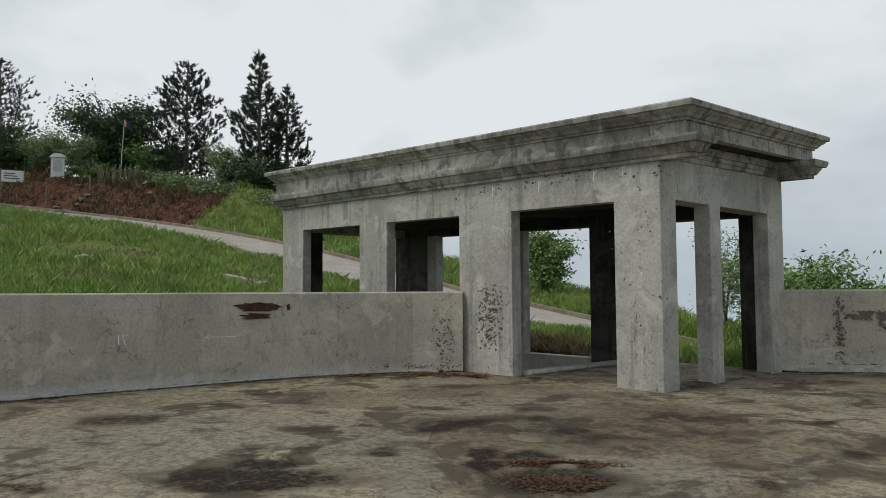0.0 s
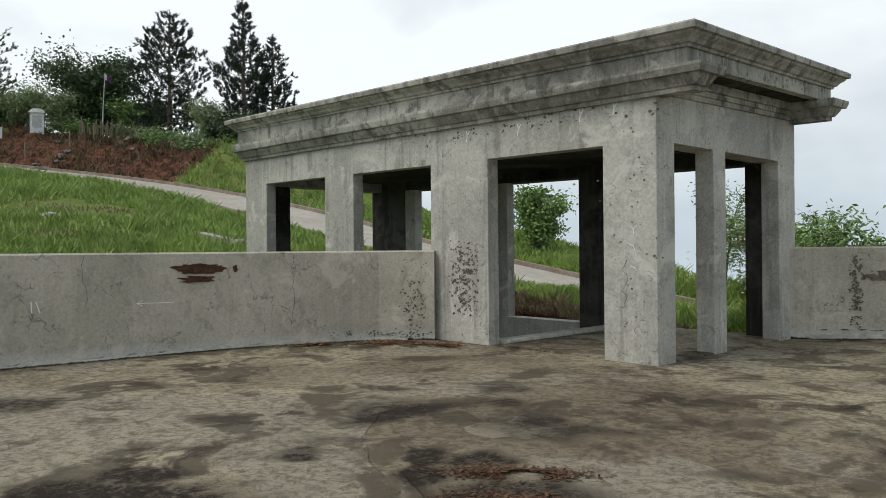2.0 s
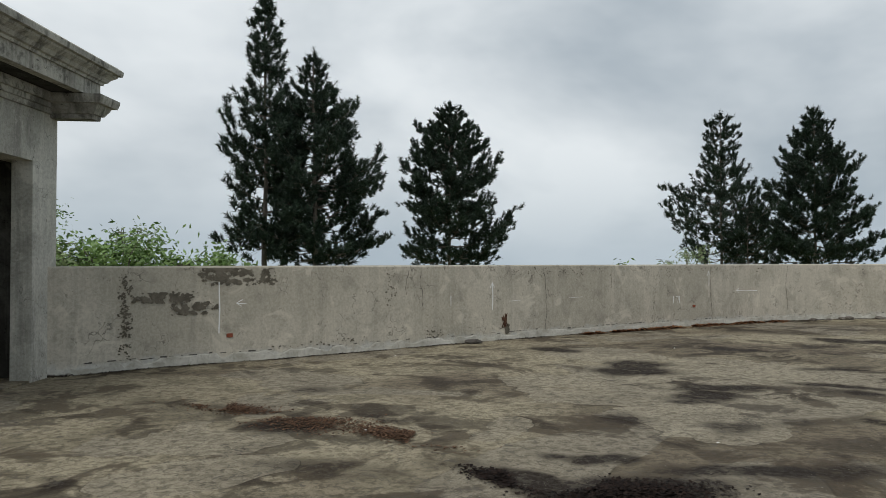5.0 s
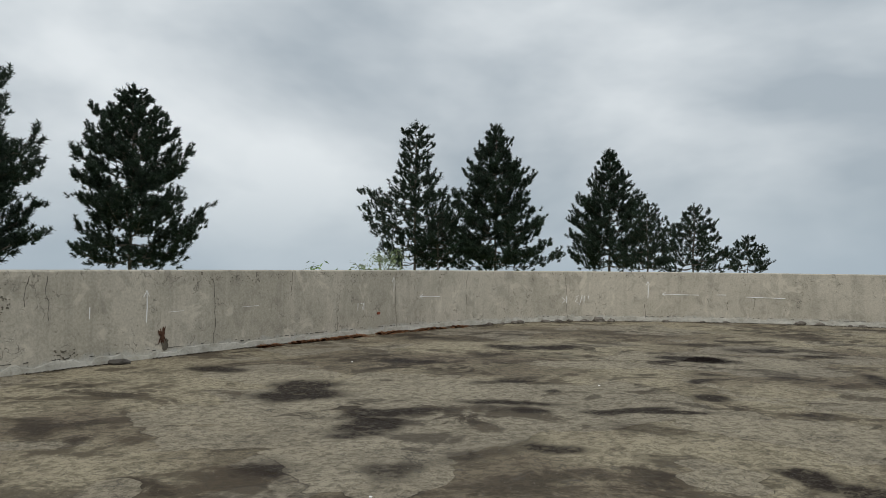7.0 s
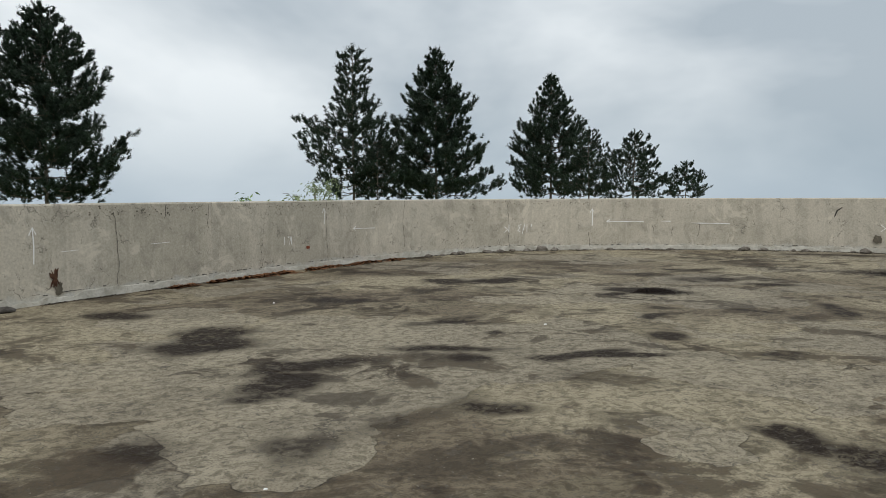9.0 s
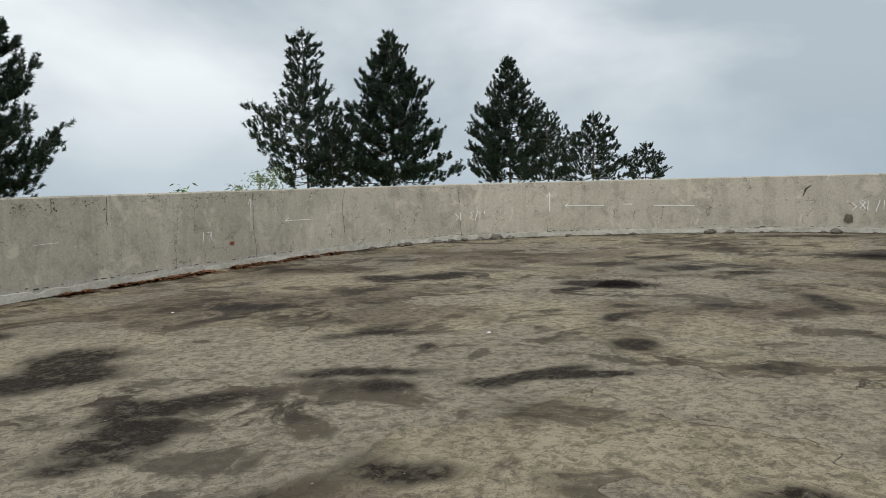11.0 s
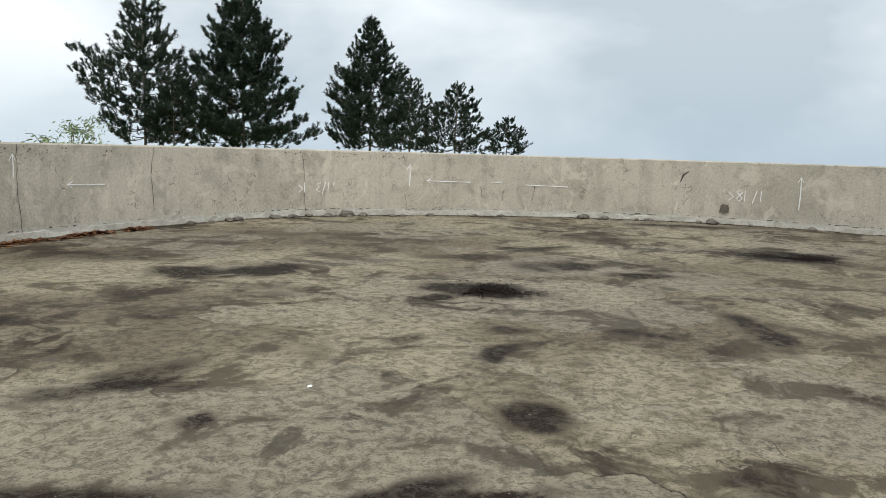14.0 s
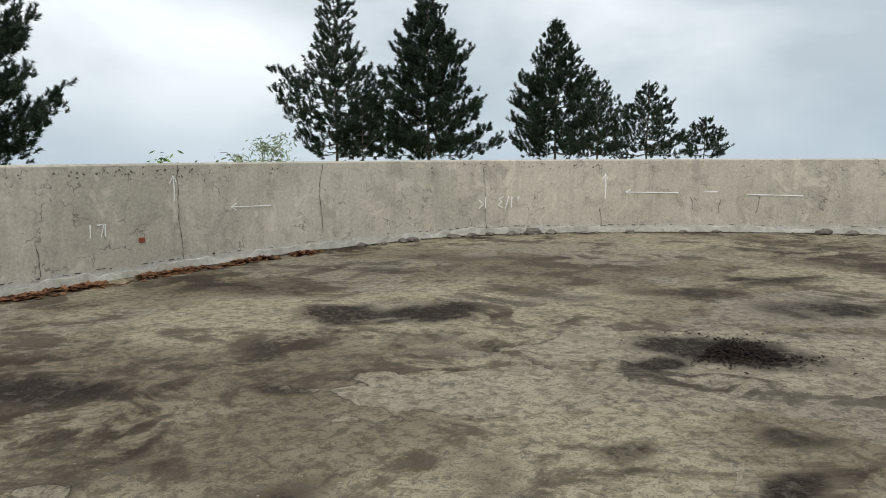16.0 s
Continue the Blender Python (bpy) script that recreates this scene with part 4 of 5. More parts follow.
bush_at(E0, 168.2, 73, 15.2, 3.0, 45, M_DARKLEAF, "dense dark green bush on the bank", stems=8, leaves=5000, size=0.4, clumps=90, thick=0.1)
bush_at(E0, 173.8, 84, 17.2, 3.6, 46, M_DARKLEAF, "spreading green tree beyond the hut", "tree", name="leafy_tree", stems=7, leaves=3600, size=0.45, clumps=60, thick=0.12)
bush_at(E0, 159.4, 67, 15.4, 2.8, 47, M_LEAF, "green leafy bush under the pine", stems=8, leaves=4200, size=0.4, clumps=90)
bush_at(E0, 154.7, 58, 13.6, 1.9, 48, M_BAMBOO, "thin pale bamboo beside the pines", "bamboo", name="bamboo_clump", stems=9, leaves=2200, size=0.45, narrow=0.13, clumps=60)
bush_at(E0, 152.0, 55, 11.5, 2.2, 49, M_DARKLEAF, "dark shrub round the pine trunks", stems=8, leaves=3600, size=0.35, clumps=80)
for i, (az, d, top, r) in enumerate(((158.6, 62, 10.8, 2.0), (157.0, 60, 10.2, 2.0), (155.4, 57, 9.4, 2.0), (153.8, 55, 8.4, 1.8), (151.2, 52, 7.4, 1.8), (149.6, 50, 6.6, 1.6), (160.6, 66, 12.0, 1.5), (163.0, 67, 12.2, 1.4))):
    bush_at(E0, az, d, top, r, 60 + i, M_LEAF if i % 2 else M_BAMBOO, "low green shrub on the grassy bank", stems=7, leaves=1800, size=0.36, clumps=56, group="shrubs on the bank", narrow=0.22)
# behind the porch
bush_at((4.66, -7.29), 130.7, 33, 4.7, 1.45, 71, M_LEAF, "round green leafy tree beside the road", "tree", name="leafy_tree", stems=7, leaves=4300, size=0.26, clumps=130, arch=0.15, z_low=0.22, thick=0.08)
bush_at((4.66, -6.47), 117.6, 30, 5.6, 1.6, 73, M_LEAF, "slender leafy tree beyond the road", "tree", name="leafy_tree", stems=5, leaves=1000, size=0.26, narrow=0.16, clumps=44, arch=0.25)
bush_at((4.66, -6.47), 107.4, 31, 1.9, 0.9, 74, M_DARKLEAF, "small dark roadside bush", stems=6, leaves=1300, size=0.24, clumps=50)
bush_at((4.66, -6.47), 111.0, 34, 6.3, 1.4, 75, M_BAMBOO, "tall thin bamboo beyond the road", "bamboo", name="bamboo_clump", stems=7, leaves=900, size=0.35, narrow=0.13, clumps=40, arch=0.45)
# behind the north wall
bush_at(E5, 112.0, 26, 4.1, 2.3, 76, M_LEAF, "pale green feathery bush behind the parapet", stems=10, leaves=2700, size=0.34, narrow=0.2, clumps=64, arch=0.3, low=-1.5)
bush_at(E5, 115.6, 27, 4.6, 1.7, 79, M_BAMBOO, "pale green feathery bush behind the parapet", stems=8, leaves=2000, size=0.34, narrow=0.18, clumps=44, arch=0.45, low=-1.5)
bush_at(E5, 106.4, 26, 3.0, 1.3, 77, M_LEAF, "pale green feathery bush behind the parapet", stems=8, leaves=2600, size=0.34, narrow=0.2, clumps=40, low=-1.5)
bush_at(E9, 75.2, 32, 3.3, 1.7, 78, M_LEAF, "arching green sprays behind the parapet", "bush", stems=9, leaves=1300, size=0.34, narrow=0.16, clumps=36, arch=0.5, low=-2.5)
bush_at(E9, 71.8, 34, 3.9, 1.5, 80, M_BAMBOO, "pale green feathery bush behind the parapet", stems=9, leaves=1500, size=0.3, narrow=0.14, clumps=50, arch=0.3, low=-2.5)


# ---- marks and wear on the parapet ----
def wall_frame(line, x, y, inward):
    """The nearest place on a wall line, its run and the way out of its inner face."""
    i = min(range(1, len(line) - 1), key=lambda k: (line[k].x - x) ** 2 + (line[k].y - y) ** 2)
    a, b, best = line[i - 1], line[i + 1], None
    run = (b - a).normalized()
    p = a + run * (Vector((x, y, 0)) - a).dot(run)
    n = Vector((run.y, -run.x, 0)) * inward
    return p, run, n


def follow(line, x, y, inward, strokes, width, name, material, label, category, off=0.006):
    """Strokes on a curved wall, each a list of (along, up) from the place nearest x, y."""
    p0, run0, n0 = wall_frame(line, x, y, inward)
    meshes = []
    for s in strokes:
        bm = bmesh.new()
        fine = []
        for (u0, z0), (u1, z1) in zip(s, s[1:]):
            k = max(1, int(abs(u1 - u0) / 0.25))
            fine.extend((u0 + (u1 - u0) * t / k, z0 + (z1 - z0) * t / k) for t in range(k))
        fine.append(s[-1])
        last = None
        for i, (u, z) in enumerate(fine):
            q = p0 + run0 * u
            p, run, n = wall_frame(line, q.x, q.y, inward)
            a, b = fine[max(i - 1, 0)], fine[min(i + 1, len(fine) - 1)]
            d = Vector((b[0] - a[0], b[1] - a[1]))
            d = d.normalized() if d.length else Vector((1, 0))
            w = 0.72 * width * (0.8 + 0.3 * math.sin(i * 1.9 + u * 7)) / 2
            c = p + Vector((0, 0, z)) + n * off
            o = (run * -d.y + Vector((0, 0, d.x))) * w
            cur = (bm.verts.new(c + o), bm.verts.new(c - o))
            if last:
                bm.faces.new((last[0], cur[0], cur[1], last[1]))
            last = cur
        meshes.append(bm)
    if len(meshes) == 1:
        return thing(name, meshes[0], material, label, category)
    mark = empty(name, label, category)
    for bm in meshes:
        part("stroke", bm, material, mark)
    return mark


def arrow_up(z0, z1, double=False):
    s = [[(0, z0), (0.01, (z0 + z1) / 2), (0, z1)], [(-0.06, z1 - 0.11), (0, z1), (0.05, z1 - 0.1)]]
    return s + [[(-0.05, z0 + 0.1), (0, z0), (0.05, z0 + 0.1)]] if double else s


def arrow_left(z, length):
    return [[(0, z), (length * 0.5, z - 0.01), (length, z - 0.015)], [(0.1, z + 0.05), (0, z), (0.09, z - 0.05)]]


DIGITS = {"1": [[(0, 0), (0.005, 0.16)]], "7": [[(0, 0.15), (0.09, 0.16), (0.04, 0)]], "/": [[(0, -0.03), (0.06, 0.17)]], "'": [[(0, 0.1), (0.005, 0.16)]],
          "E": [[(0.08, 0.16), (0.01, 0.13), (0.05, 0.09), (0.0, 0.04), (0.07, 0.0)]], "8": [[(0.04, 0.09), (0.0, 0.13), (0.04, 0.16), (0.08, 0.13), (0.0, 0.03), (0.04, 0), (0.08, 0.03), (0.04, 0.09)]],
          ">": [[(0, 0.12), (0.07, 0.06), (0, 0)]], " ": []}


def written(text, z, size=1.0, gap=0.16):
    out = []
    for i, ch in enumerate(text):
        out.extend([(u * size + i * gap, w * size + z) for u, w in s] for s in DIGITS[ch])
    return out


for x, y, strokes, name, label, width in (
        (1.82, 5.21, [[(0, 0.44), (0.01, 0.8), (0, 1.2)]], "chalk_line", "long upright white chalk line on the parapet", 0.03),
        (2.04, 5.34, arrow_left(0.88, 0.16), "chalk_arrow", "small white chalk arrow pointing along the parapet", 0.02),
        (5.34, 7.66, [[(0, 0.7), (0, 0.88)]], "chalk_tally", "short white chalk stroke on the parapet", 0.022),
        (6.15, 8.24, arrow_up(0.59, 1.11), "chalk_arrow", "upright white chalk arrow on the parapet", 0.03),
        (6.5, 8.48, [[(0, 0.74), (0.3, 0.75)], [(1.6, 0.76), (2.0, 0.77)]], "chalk_dash", "faint white chalk dashes along the parapet", 0.014),
        (10.58, 11.1, written("171", 0.55, 1.0, 0.1), "chalk_number", "white chalk number 171 on the parapet", 0.026),
        (11.64, 11.74, arrow_up(0.93, 1.28), "chalk_arrow", "thin upright white chalk arrow beside a wall joint", 0.026),
        (12.48, 12.19, arrow_left(0.8, 0.72), "chalk_arrow", "level white chalk arrow along the parapet", 0.028),
        (17.4, 13.49, written(">1 E/1'", 0.52, 1.35, 0.135), "chalk_number", "hand-drawn white chalk figures on the parapet", 0.034),
        (19.84, 12.72, arrow_up(0.67, 1.16), "chalk_arrow", "upright white chalk arrow on the parapet", 0.036),
        (20.21, 12.55, arrow_left(0.8, 1.05) + [[(1.55, 0.8), (1.8, 0.8)], [(2.38, 0.75), (3.45, 0.73)]], "chalk_arrow", "long level white chalk arrow on the far parapet", 0.034),
        (25.37, 7.9, written(">81/1", 0.56, 1.5, 0.17), "chalk_number", "hand-drawn white chalk figures on the parapet", 0.034),
        (25.89, 6.52, arrow_up(0.42, 1.14), "chalk_arrow", "upright white chalk arrow on the far parapet", 0.036)):
    follow(right_line, x, y, 1, strokes, width, name, M_CHALK, label, "chalk mark")
follow(left_line, -5.51, -4.24, -1, [[(0, 0.74), (-0.5, 0.73)], [(-0.09, 0.78), (0, 0.74), (-0.08, 0.7)]], 0.014, "chalk_arrow", M_CHALK, "faint white chalk arrow on the west parapet", "chalk mark")
follow(left_line, -5.61, -5.52, -1, written("17", 0.68, 0.9, -0.13), 0.018, "chalk_number", M_CHALK, "faint white chalk figures on the west parapet", "chalk mark")


def blob_on_wall(line, x, y, z, ru, rz, inward, seed, name, material, label, category, off=0.005, ragged=0.35, square=0.6):
    """A ragged flat patch on a wall."""
    rnd = random.Random(seed)
    p0, run0, _ = wall_frame(line, x, y, inward)
    bm = bmesh.new()
    ring = []
    k = 40
    for i in range(k):
        a = 6.283 * i / k
        r = 1 + ragged * (noise.noise((math.cos(a) * 2.1 + seed, math.sin(a) * 2.1, 0)) * 1.6 + rnd.uniform(-0.25, 0.25))
        u, w = math.copysign(abs(math.cos(a)) ** square, math.cos(a)) * ru * r, math.copysign(abs(math.sin(a)) ** square, math.sin(a)) * rz * r
        q = p0 + run0 * u
        p, run, n = wall_frame(line, q.x, q.y, inward)
        ring.append(bm.verts.new(p + Vector((0, 0, max(0.01, min(WALL_H - 0.03, z + w)))) + n * off))
    p, run, n = wall_frame(line, x, y, inward)
    c = bm.verts.new(p + Vector((0, 0, z)) + n * (off + 0.001))
    for i in range(k):
        bm.faces.new((ring[i], ring[(i + 1) % k], c))
    bmesh.ops.recalc_face_normals(bm, faces=bm.faces)
    return thing(name, bm, material, label, category)


blob_on_wall(left_line, -5.42, -3.35, 1.2, 0.36, 0.07, -1, 3, "spalled_patch", M_RUST, "ragged dark brown spalled patch in the render", "damaged patch", off=0.008)
blob_on_wall(left_line, -5.42, -3.4, 1.05, 0.24, 0.045, -1, 4, "spalled_patch", M_RUST, "smaller ragged brown spalled patch in the render", "damaged patch", off=0.008)
blob_on_wall(left_line, -5.33, -2.85, 1.19, 0.03, 0.05, -1, 5, "spalled_patch", M_RUST, "tiny brown spalled patch in the render", "damaged patch", off=0.008)


def flecks_on_wall(line, x, y, z, ru, rz, inward, seed, count, label, big=0.035):
    """Moss in many small ragged flecks, thick in the middle and thinning out."""
    rnd = random.Random(seed)
    p0, run0, _ = wall_frame(line, x, y, inward)
    verts, faces = [], []
    for k in range(count):
        u, w = rnd.gauss(0, 0.55) * ru, rnd.gauss(0, 0.6) * rz
        if abs(u) > 1.1 * ru or abs(w) > 1.1 * rz or noise.noise((u * 8.0, w * 14.0, seed)) < -0.1:
            continue
        q = p0 + run0 * u
        p, run, n = wall_frame(line, q.x, q.y, inward)
        r, ph = big * rnd.random() ** 1.6 + 0.006, rnd.uniform(0, 6.28)
        top = WALL_H - 0.03 if line is not front_line else 9
        zc = max(min(z + w, top - r), 0.06)
        at = len(verts)
        for a in range(8):
            g = r * rnd.uniform(0.45, 1.2)
            verts.append(tuple(p + n * (0.004 + 0.0015 * rnd.random()) + run * (g * 1.3 * math.cos(ph + a * 0.785)) + Vector((0, 0, min(zc + g * math.sin(ph + a * 0.785), top)))))
        faces.append(tuple(range(at, at + 8)))
    return tagged(data_part("moss_stain", verts, faces, M_STAIN), label, "stain", kind="stuff")


front_line = [Vector((-4.3 + 0.2 * i, 0, 0)) for i in range(22)]
for i, (x, y, z, ru, rz, cnt) in enumerate(((2.15, 5.39, 1.3, 0.6, 0.14, 1900), (1.15, 4.77, 0.99, 0.4, 0.07, 700), (1.52, 5.03, 0.82, 0.32, 0.08, 700), (0.75, 4.45, 0.8, 0.09, 0.6, 420), (2.6, 5.6, 1.2, 0.3, 0.06, 50), (4.3, 6.9, 1.0, 0.15, 0.3, 60), (5.1, 7.45, 0.2, 0.3, 0.08, 50), (3.2, 6.1, 0.2, 0.9, 0.05, 70), (7.6, 9.25, 1.3, 1.6, 0.09, 120), (11.5, 11.6, 1.32, 2.4, 0.07, 130), (18.0, 13.4, 1.33, 2.5, 0.06, 100))):
    flecks_on_wall(right_line, x, y, z, ru, rz, 1, 11 + i, cnt, "dark grey moss flecks on the parapet", 0.022 if i < 3 else 0.012)
blob_on_wall(right_line, 6.4, 8.42, 0.38, 0.07, 0.13, 1, 21, "spalled_patch", M_RUST, "rusty spalled hole low on the parapet", "damaged patch", off=0.008, ragged=0.7)
blob_on_wall(right_line, 6.45, 8.45, 0.2, 0.06, 0.09, 1, 22, "moss_stain", M_STAIN, "dark run below the rusty hole", "stain", off=0.004)
blob_on_wall(right_line, 25.34, 7.96, 0.36, 0.1, 0.1, 1, 23, "moss_stain", M_STAIN, "dark hole with stains on the far parapet", "stain", off=0.005)
follow(right_line, 24.85, 8.78, 1, [[(-0.06, 0.93), (0.0, 1.1), (0.12, 1.19)]], 0.05, "tar_mark", M_GROOVE, "curved black mark on the far parapet", "stain")


def set_brick(x, y, z):
    p, run, n = wall_frame(right_line, x, y, 1)
    m = Matrix.Translation(p + Vector((0, 0, z))) @ Matrix((run, -n, Vector((0, 0, 1)))).transposed().to_4x4()
    bm = boxed(-0.045, -0.008, -0.03, 0.045, 0.05, 0.03, 0.006, m=m)
    thing("brick_end", bm, M_BRICK, "red brick end showing through the render", "brick")


flecks_on_wall(front_line, -3.4, 0, 1.0, 0.3, 0.55, 1, 31, 900, "dark worn stain on the porch pier", 0.017)
flecks_on_wall(front_line, -0.4, 0, 1.6, 0.44, 1.3, 1, 32, 90, "small dark flecks on the porch pier", 0.011)
flecks_on_wall(front_line, -2.2, 0, 3.25, 2.2, 0.16, 1, 33, 160, "dark flecks under the porch cornice", 0.022)
flecks_on_wall(left_line, -4.2, -0.36, 0.6, 0.2, 0.6, -1, 34, 260, "dark damp flecks at the end of the west parapet", 0.012)
flecks_on_wall(left_line, -4.5, -0.7, 0.12, 0.8, 0.06, -1, 35, 200, "dark damp flecks along the west parapet foot", 0.011)
for x, z in ((-1.15, 3.3), (-2.25, 3.25), (-0.62, 3.32), (-3.3, 3.28)):
    follow(front_line, x, 0, 1, [[(0, z), (0.02, z - 0.07), (0.0, z - 0.17)], [(0.07, z - 0.01), (0.02, z - 0.08)]], 0.03, "mortar_drip", M_CHALK, "small white mortar drip under the cornice", "stain")
for i, (x, z0, z1) in enumerate(((-0.45, 0.7, 1.3), (-0.3, 0.35, 0.7), (-3.0, 1.9, 2.5))):
    rc = random.Random(600 + i)
    pts = [(rc.gauss(0, 0.025), z1 - (z1 - z0) * k / 9) for k in range(10)]
    follow(front_line, x, 0, 1, [pts], 0.008, "wall_crack", M_GROOVE, "wandering dark crack on the porch pier", "crack", off=0.004)
follow(front_line, -0.38, 0, 1, [[(0, 1.72), (0.05, 1.68), (0.1, 1.73)], [(0.05, 1.68), (0.05, 1.62)], [(-0.03, 1.5), (0.05, 1.47), (0.08, 1.38)], [(0.0, 1.22), (0.06, 1.2), (0.1, 1.16)]], 0.014, "chalk_scrawl", M_CHALK, "small white chalk scrawls on the porch pier", "chalk mark")
set_brick(1.96, 5.29, 0.4)
set_brick(11.19, 11.48, 0.46)


def crack_line(line, x, y, inward, seed, z0=0.1, z1=WALL_H - 0.04, width=0.012):
    rnd = random.Random(seed)
    u, z, pts = 0.0, z1, []
    while z > z0:
        pts.append((u, z))
        z -= rnd.uniform(0.05, 0.12)
        u += rnd.gauss(0, 0.018)
    return follow(line, x, y, inward, [pts], width, "wall_crack", M_GROOVE, "thin dark upright crack in the parapet", "crack", off=0.004)


for i, (x, y, z0, z1) in enumerate(((7.25, 9.0, 0.1, 1.3), (8.9, 10.05, 0.9, 1.4), (11.71, 11.79, 0.02, 1.41), (14.08, 12.83, 0.2, 1.4), (17.48, 13.48, 0.1, 1.3), (4.8, 7.27, 0.7, 1.35), (19.75, 12.75, 0.05, 0.5), (4.6, 7.1, 0.9, 1.35), (8.1, 9.55, 1.1, 1.4), (21.3, 11.9, 0.4, 0.7), (21.8, 11.6, 0.35, 0.65), (22.4, 11.2, 0.35, 0.75), (10.0, 10.75, 0.1, 0.5))):
    crack_line(right_line, x, y, 1, 200 + i, z0, z1, 0.014)
for i, (x, y, z0, z1) in enumerate(((-5.1, -2.0, 0.3, 1.4), (-5.55, -4.9, 0.7, 1.4))):
    crack_line(left_line, x, y, -1, 230 + i, z0, z1, 0.008)


def skirt(line, inward, name, i0, i1, seed, label, tall=1.0):
    """A broken skirting of pale mortar along the foot of the wall."""
    bm = bmesh.new()
    rnd = random.Random(seed)
    last = None
    fine = []
    for a, b in zip(line[i0:i1], line[i0 + 1:i1 + 1]):
        fine.extend(a.lerp(b, t / 5) for t in range(5))
    for i, p in enumerate(fine[:-1]):
        run = (fine[i + 1] - p).normalized()
        n = Vector((run.y, -run.x, 0)) * inward
        h = tall * (0.135 + 0.03 * noise.noise((i * 0.05, seed, 0))) + rnd.uniform(-0.02, 0.015)
        if noise.noise((i * 0.35, seed + 5, 0)) > 0.12:
            h *= rnd.uniform(0.4, 0.75)
        t = 0.008 + rnd.uniform(-0.002, 0.003)
        cur = [bm.verts.new(p + n * o + Vector((0, 0, z))) for o, z in ((t + 0.01, 0.004), (t, max(h, 0.03) - 0.015), (0.002, max(h, 0.03)))]
        if last:
            for k in range(2):
                bm.faces.new((last[k], cur[k], cur[k + 1], last[k + 1]))
        last = cur
    bmesh.ops.recalc_face_normals(bm, faces=bm.faces)
    return thing(name, bm, M_PLASTER, label, "skirting", kind="structure")


skirt(right_line, 1, "mortar_skirting", 1, 92, 2.5, "broken pale mortar skirting along the parapet foot")
skirt(left_line, -1, "mortar_skirting", 1, 30, 7.5, "broken pale mortar skirting along the west parapet", 0.45)


# ---- leaf litter and rubble on the terrace ----
def litter(name, spots, count, size, material, label, seed, lift=0.03, gaps=-0.12):
    """Flakes lying in drifts; spots of x, y, half length, half width, turn."""
    rnd = random.Random(seed)
    verts, faces = [], []
    for x, y, ra, rb, turn in spots:
        c, s = math.cos(radians(turn)), math.sin(radians(turn))
        for _ in range(count):
            u, v = rnd.gauss(0, 0.42) * ra, rnd.gauss(0, 0.42) * rb
            px, py = x + u * c - v * s, y + u * s + v * c
            if noise.noise((px * 1.7, py * 1.7, seed)) < gaps:
                continue
            z = 0.006 + rnd.random() * lift * math.exp(-((u / ra) ** 2 + (v / rb) ** 2) * 2)
            a, ln, w = rnd.uniform(0, 6.283), size * rnd.uniform(0.5, 1.4), size * rnd.uniform(0.12, 0.45)
            d, e = Vector((math.cos(a), math.sin(a), rnd.uniform(-0.1, 0.35))), Vector((-math.sin(a), math.cos(a), rnd.uniform(-0.2, 0.2)))
            o = Vector((px, py, z))
            k = len(verts)
            verts.extend(tuple(q) for q in (o, o + d * ln * 0.5 + e * w, o + d * ln, o + d * ln * 0.5 - e * w))
            faces.append((k, k + 1, k + 2, k + 3))
    return tagged(data_part(name, verts, faces, material), label, "leaf litter", kind="stuff")


litter("leaf_litter", [(2.88, 1.73, 0.73, 0.24, -34), (3.81, 1.08, 0.69, 0.47, -30), (4.67, 0.48, 0.67, 0.22, -40), (1.69, -4.51, 0.51, 0.15, 40), (2.17, -4.96, 0.55, 0.31, 29)], 2600, 0.03, M_LITTER, "brown dead leaves drifted on the terrace", 5, 0.016)
litter("black_litter", [(5.54, -0.83, 0.44, 0.19, -40), (6.18, -1.11, 0.6, 0.26, -4), (14.82, 5.23, 0.64, 0.43, -36), (20.86, 4.42, 0.86, 0.61, -47)], 3000, 0.034, M_BLACKLITTER, "wet black leaf mould lying on the terrace", 6, 0.02)
along = [right_line[i] + Vector((0.55, -0.83, 0)) * 0.17 for i in range(22, 38)]
litter("needle_litter", [(p.x, p.y, 0.45, 0.2 if p.x > 9.6 else 0.08, 31) for p in along], 240, 0.1, M_REDLITTER, "red-brown pine needles along the parapet foot", 7, 0.015, -0.2)
foot = [(right_line, i, 1) for i in range(1, 86)] + [(left_line, i, -1) for i in range(1, 26)]
edge_spots = []
for line, i, k in foot:
    run = (line[i + 1] - line[i]).normalized()
    q = line[i] + Vector((run.y, -run.x, 0)) * k * 0.07
    edge_spots.append((q.x, q.y, 0.4, 0.07, math.degrees(math.atan2(run.y, run.x))))
litter("wall_foot_dirt", edge_spots, 90, 0.035, M_BLACKLITTER, "thin line of dark wet dirt along the wall foot", 9, 0.01, -0.35)
litter("straw_litter", [(-4.0, -0.8, 0.9, 0.3, 50), (-4.7, -1.7, 0.7, 0.22, 65), (-3.4, -0.5, 0.5, 0.25, 0)], 330, 0.07, M_REDLITTER, "dry brown leaves in the corner by the porch", 8, 0.03, -0.3)


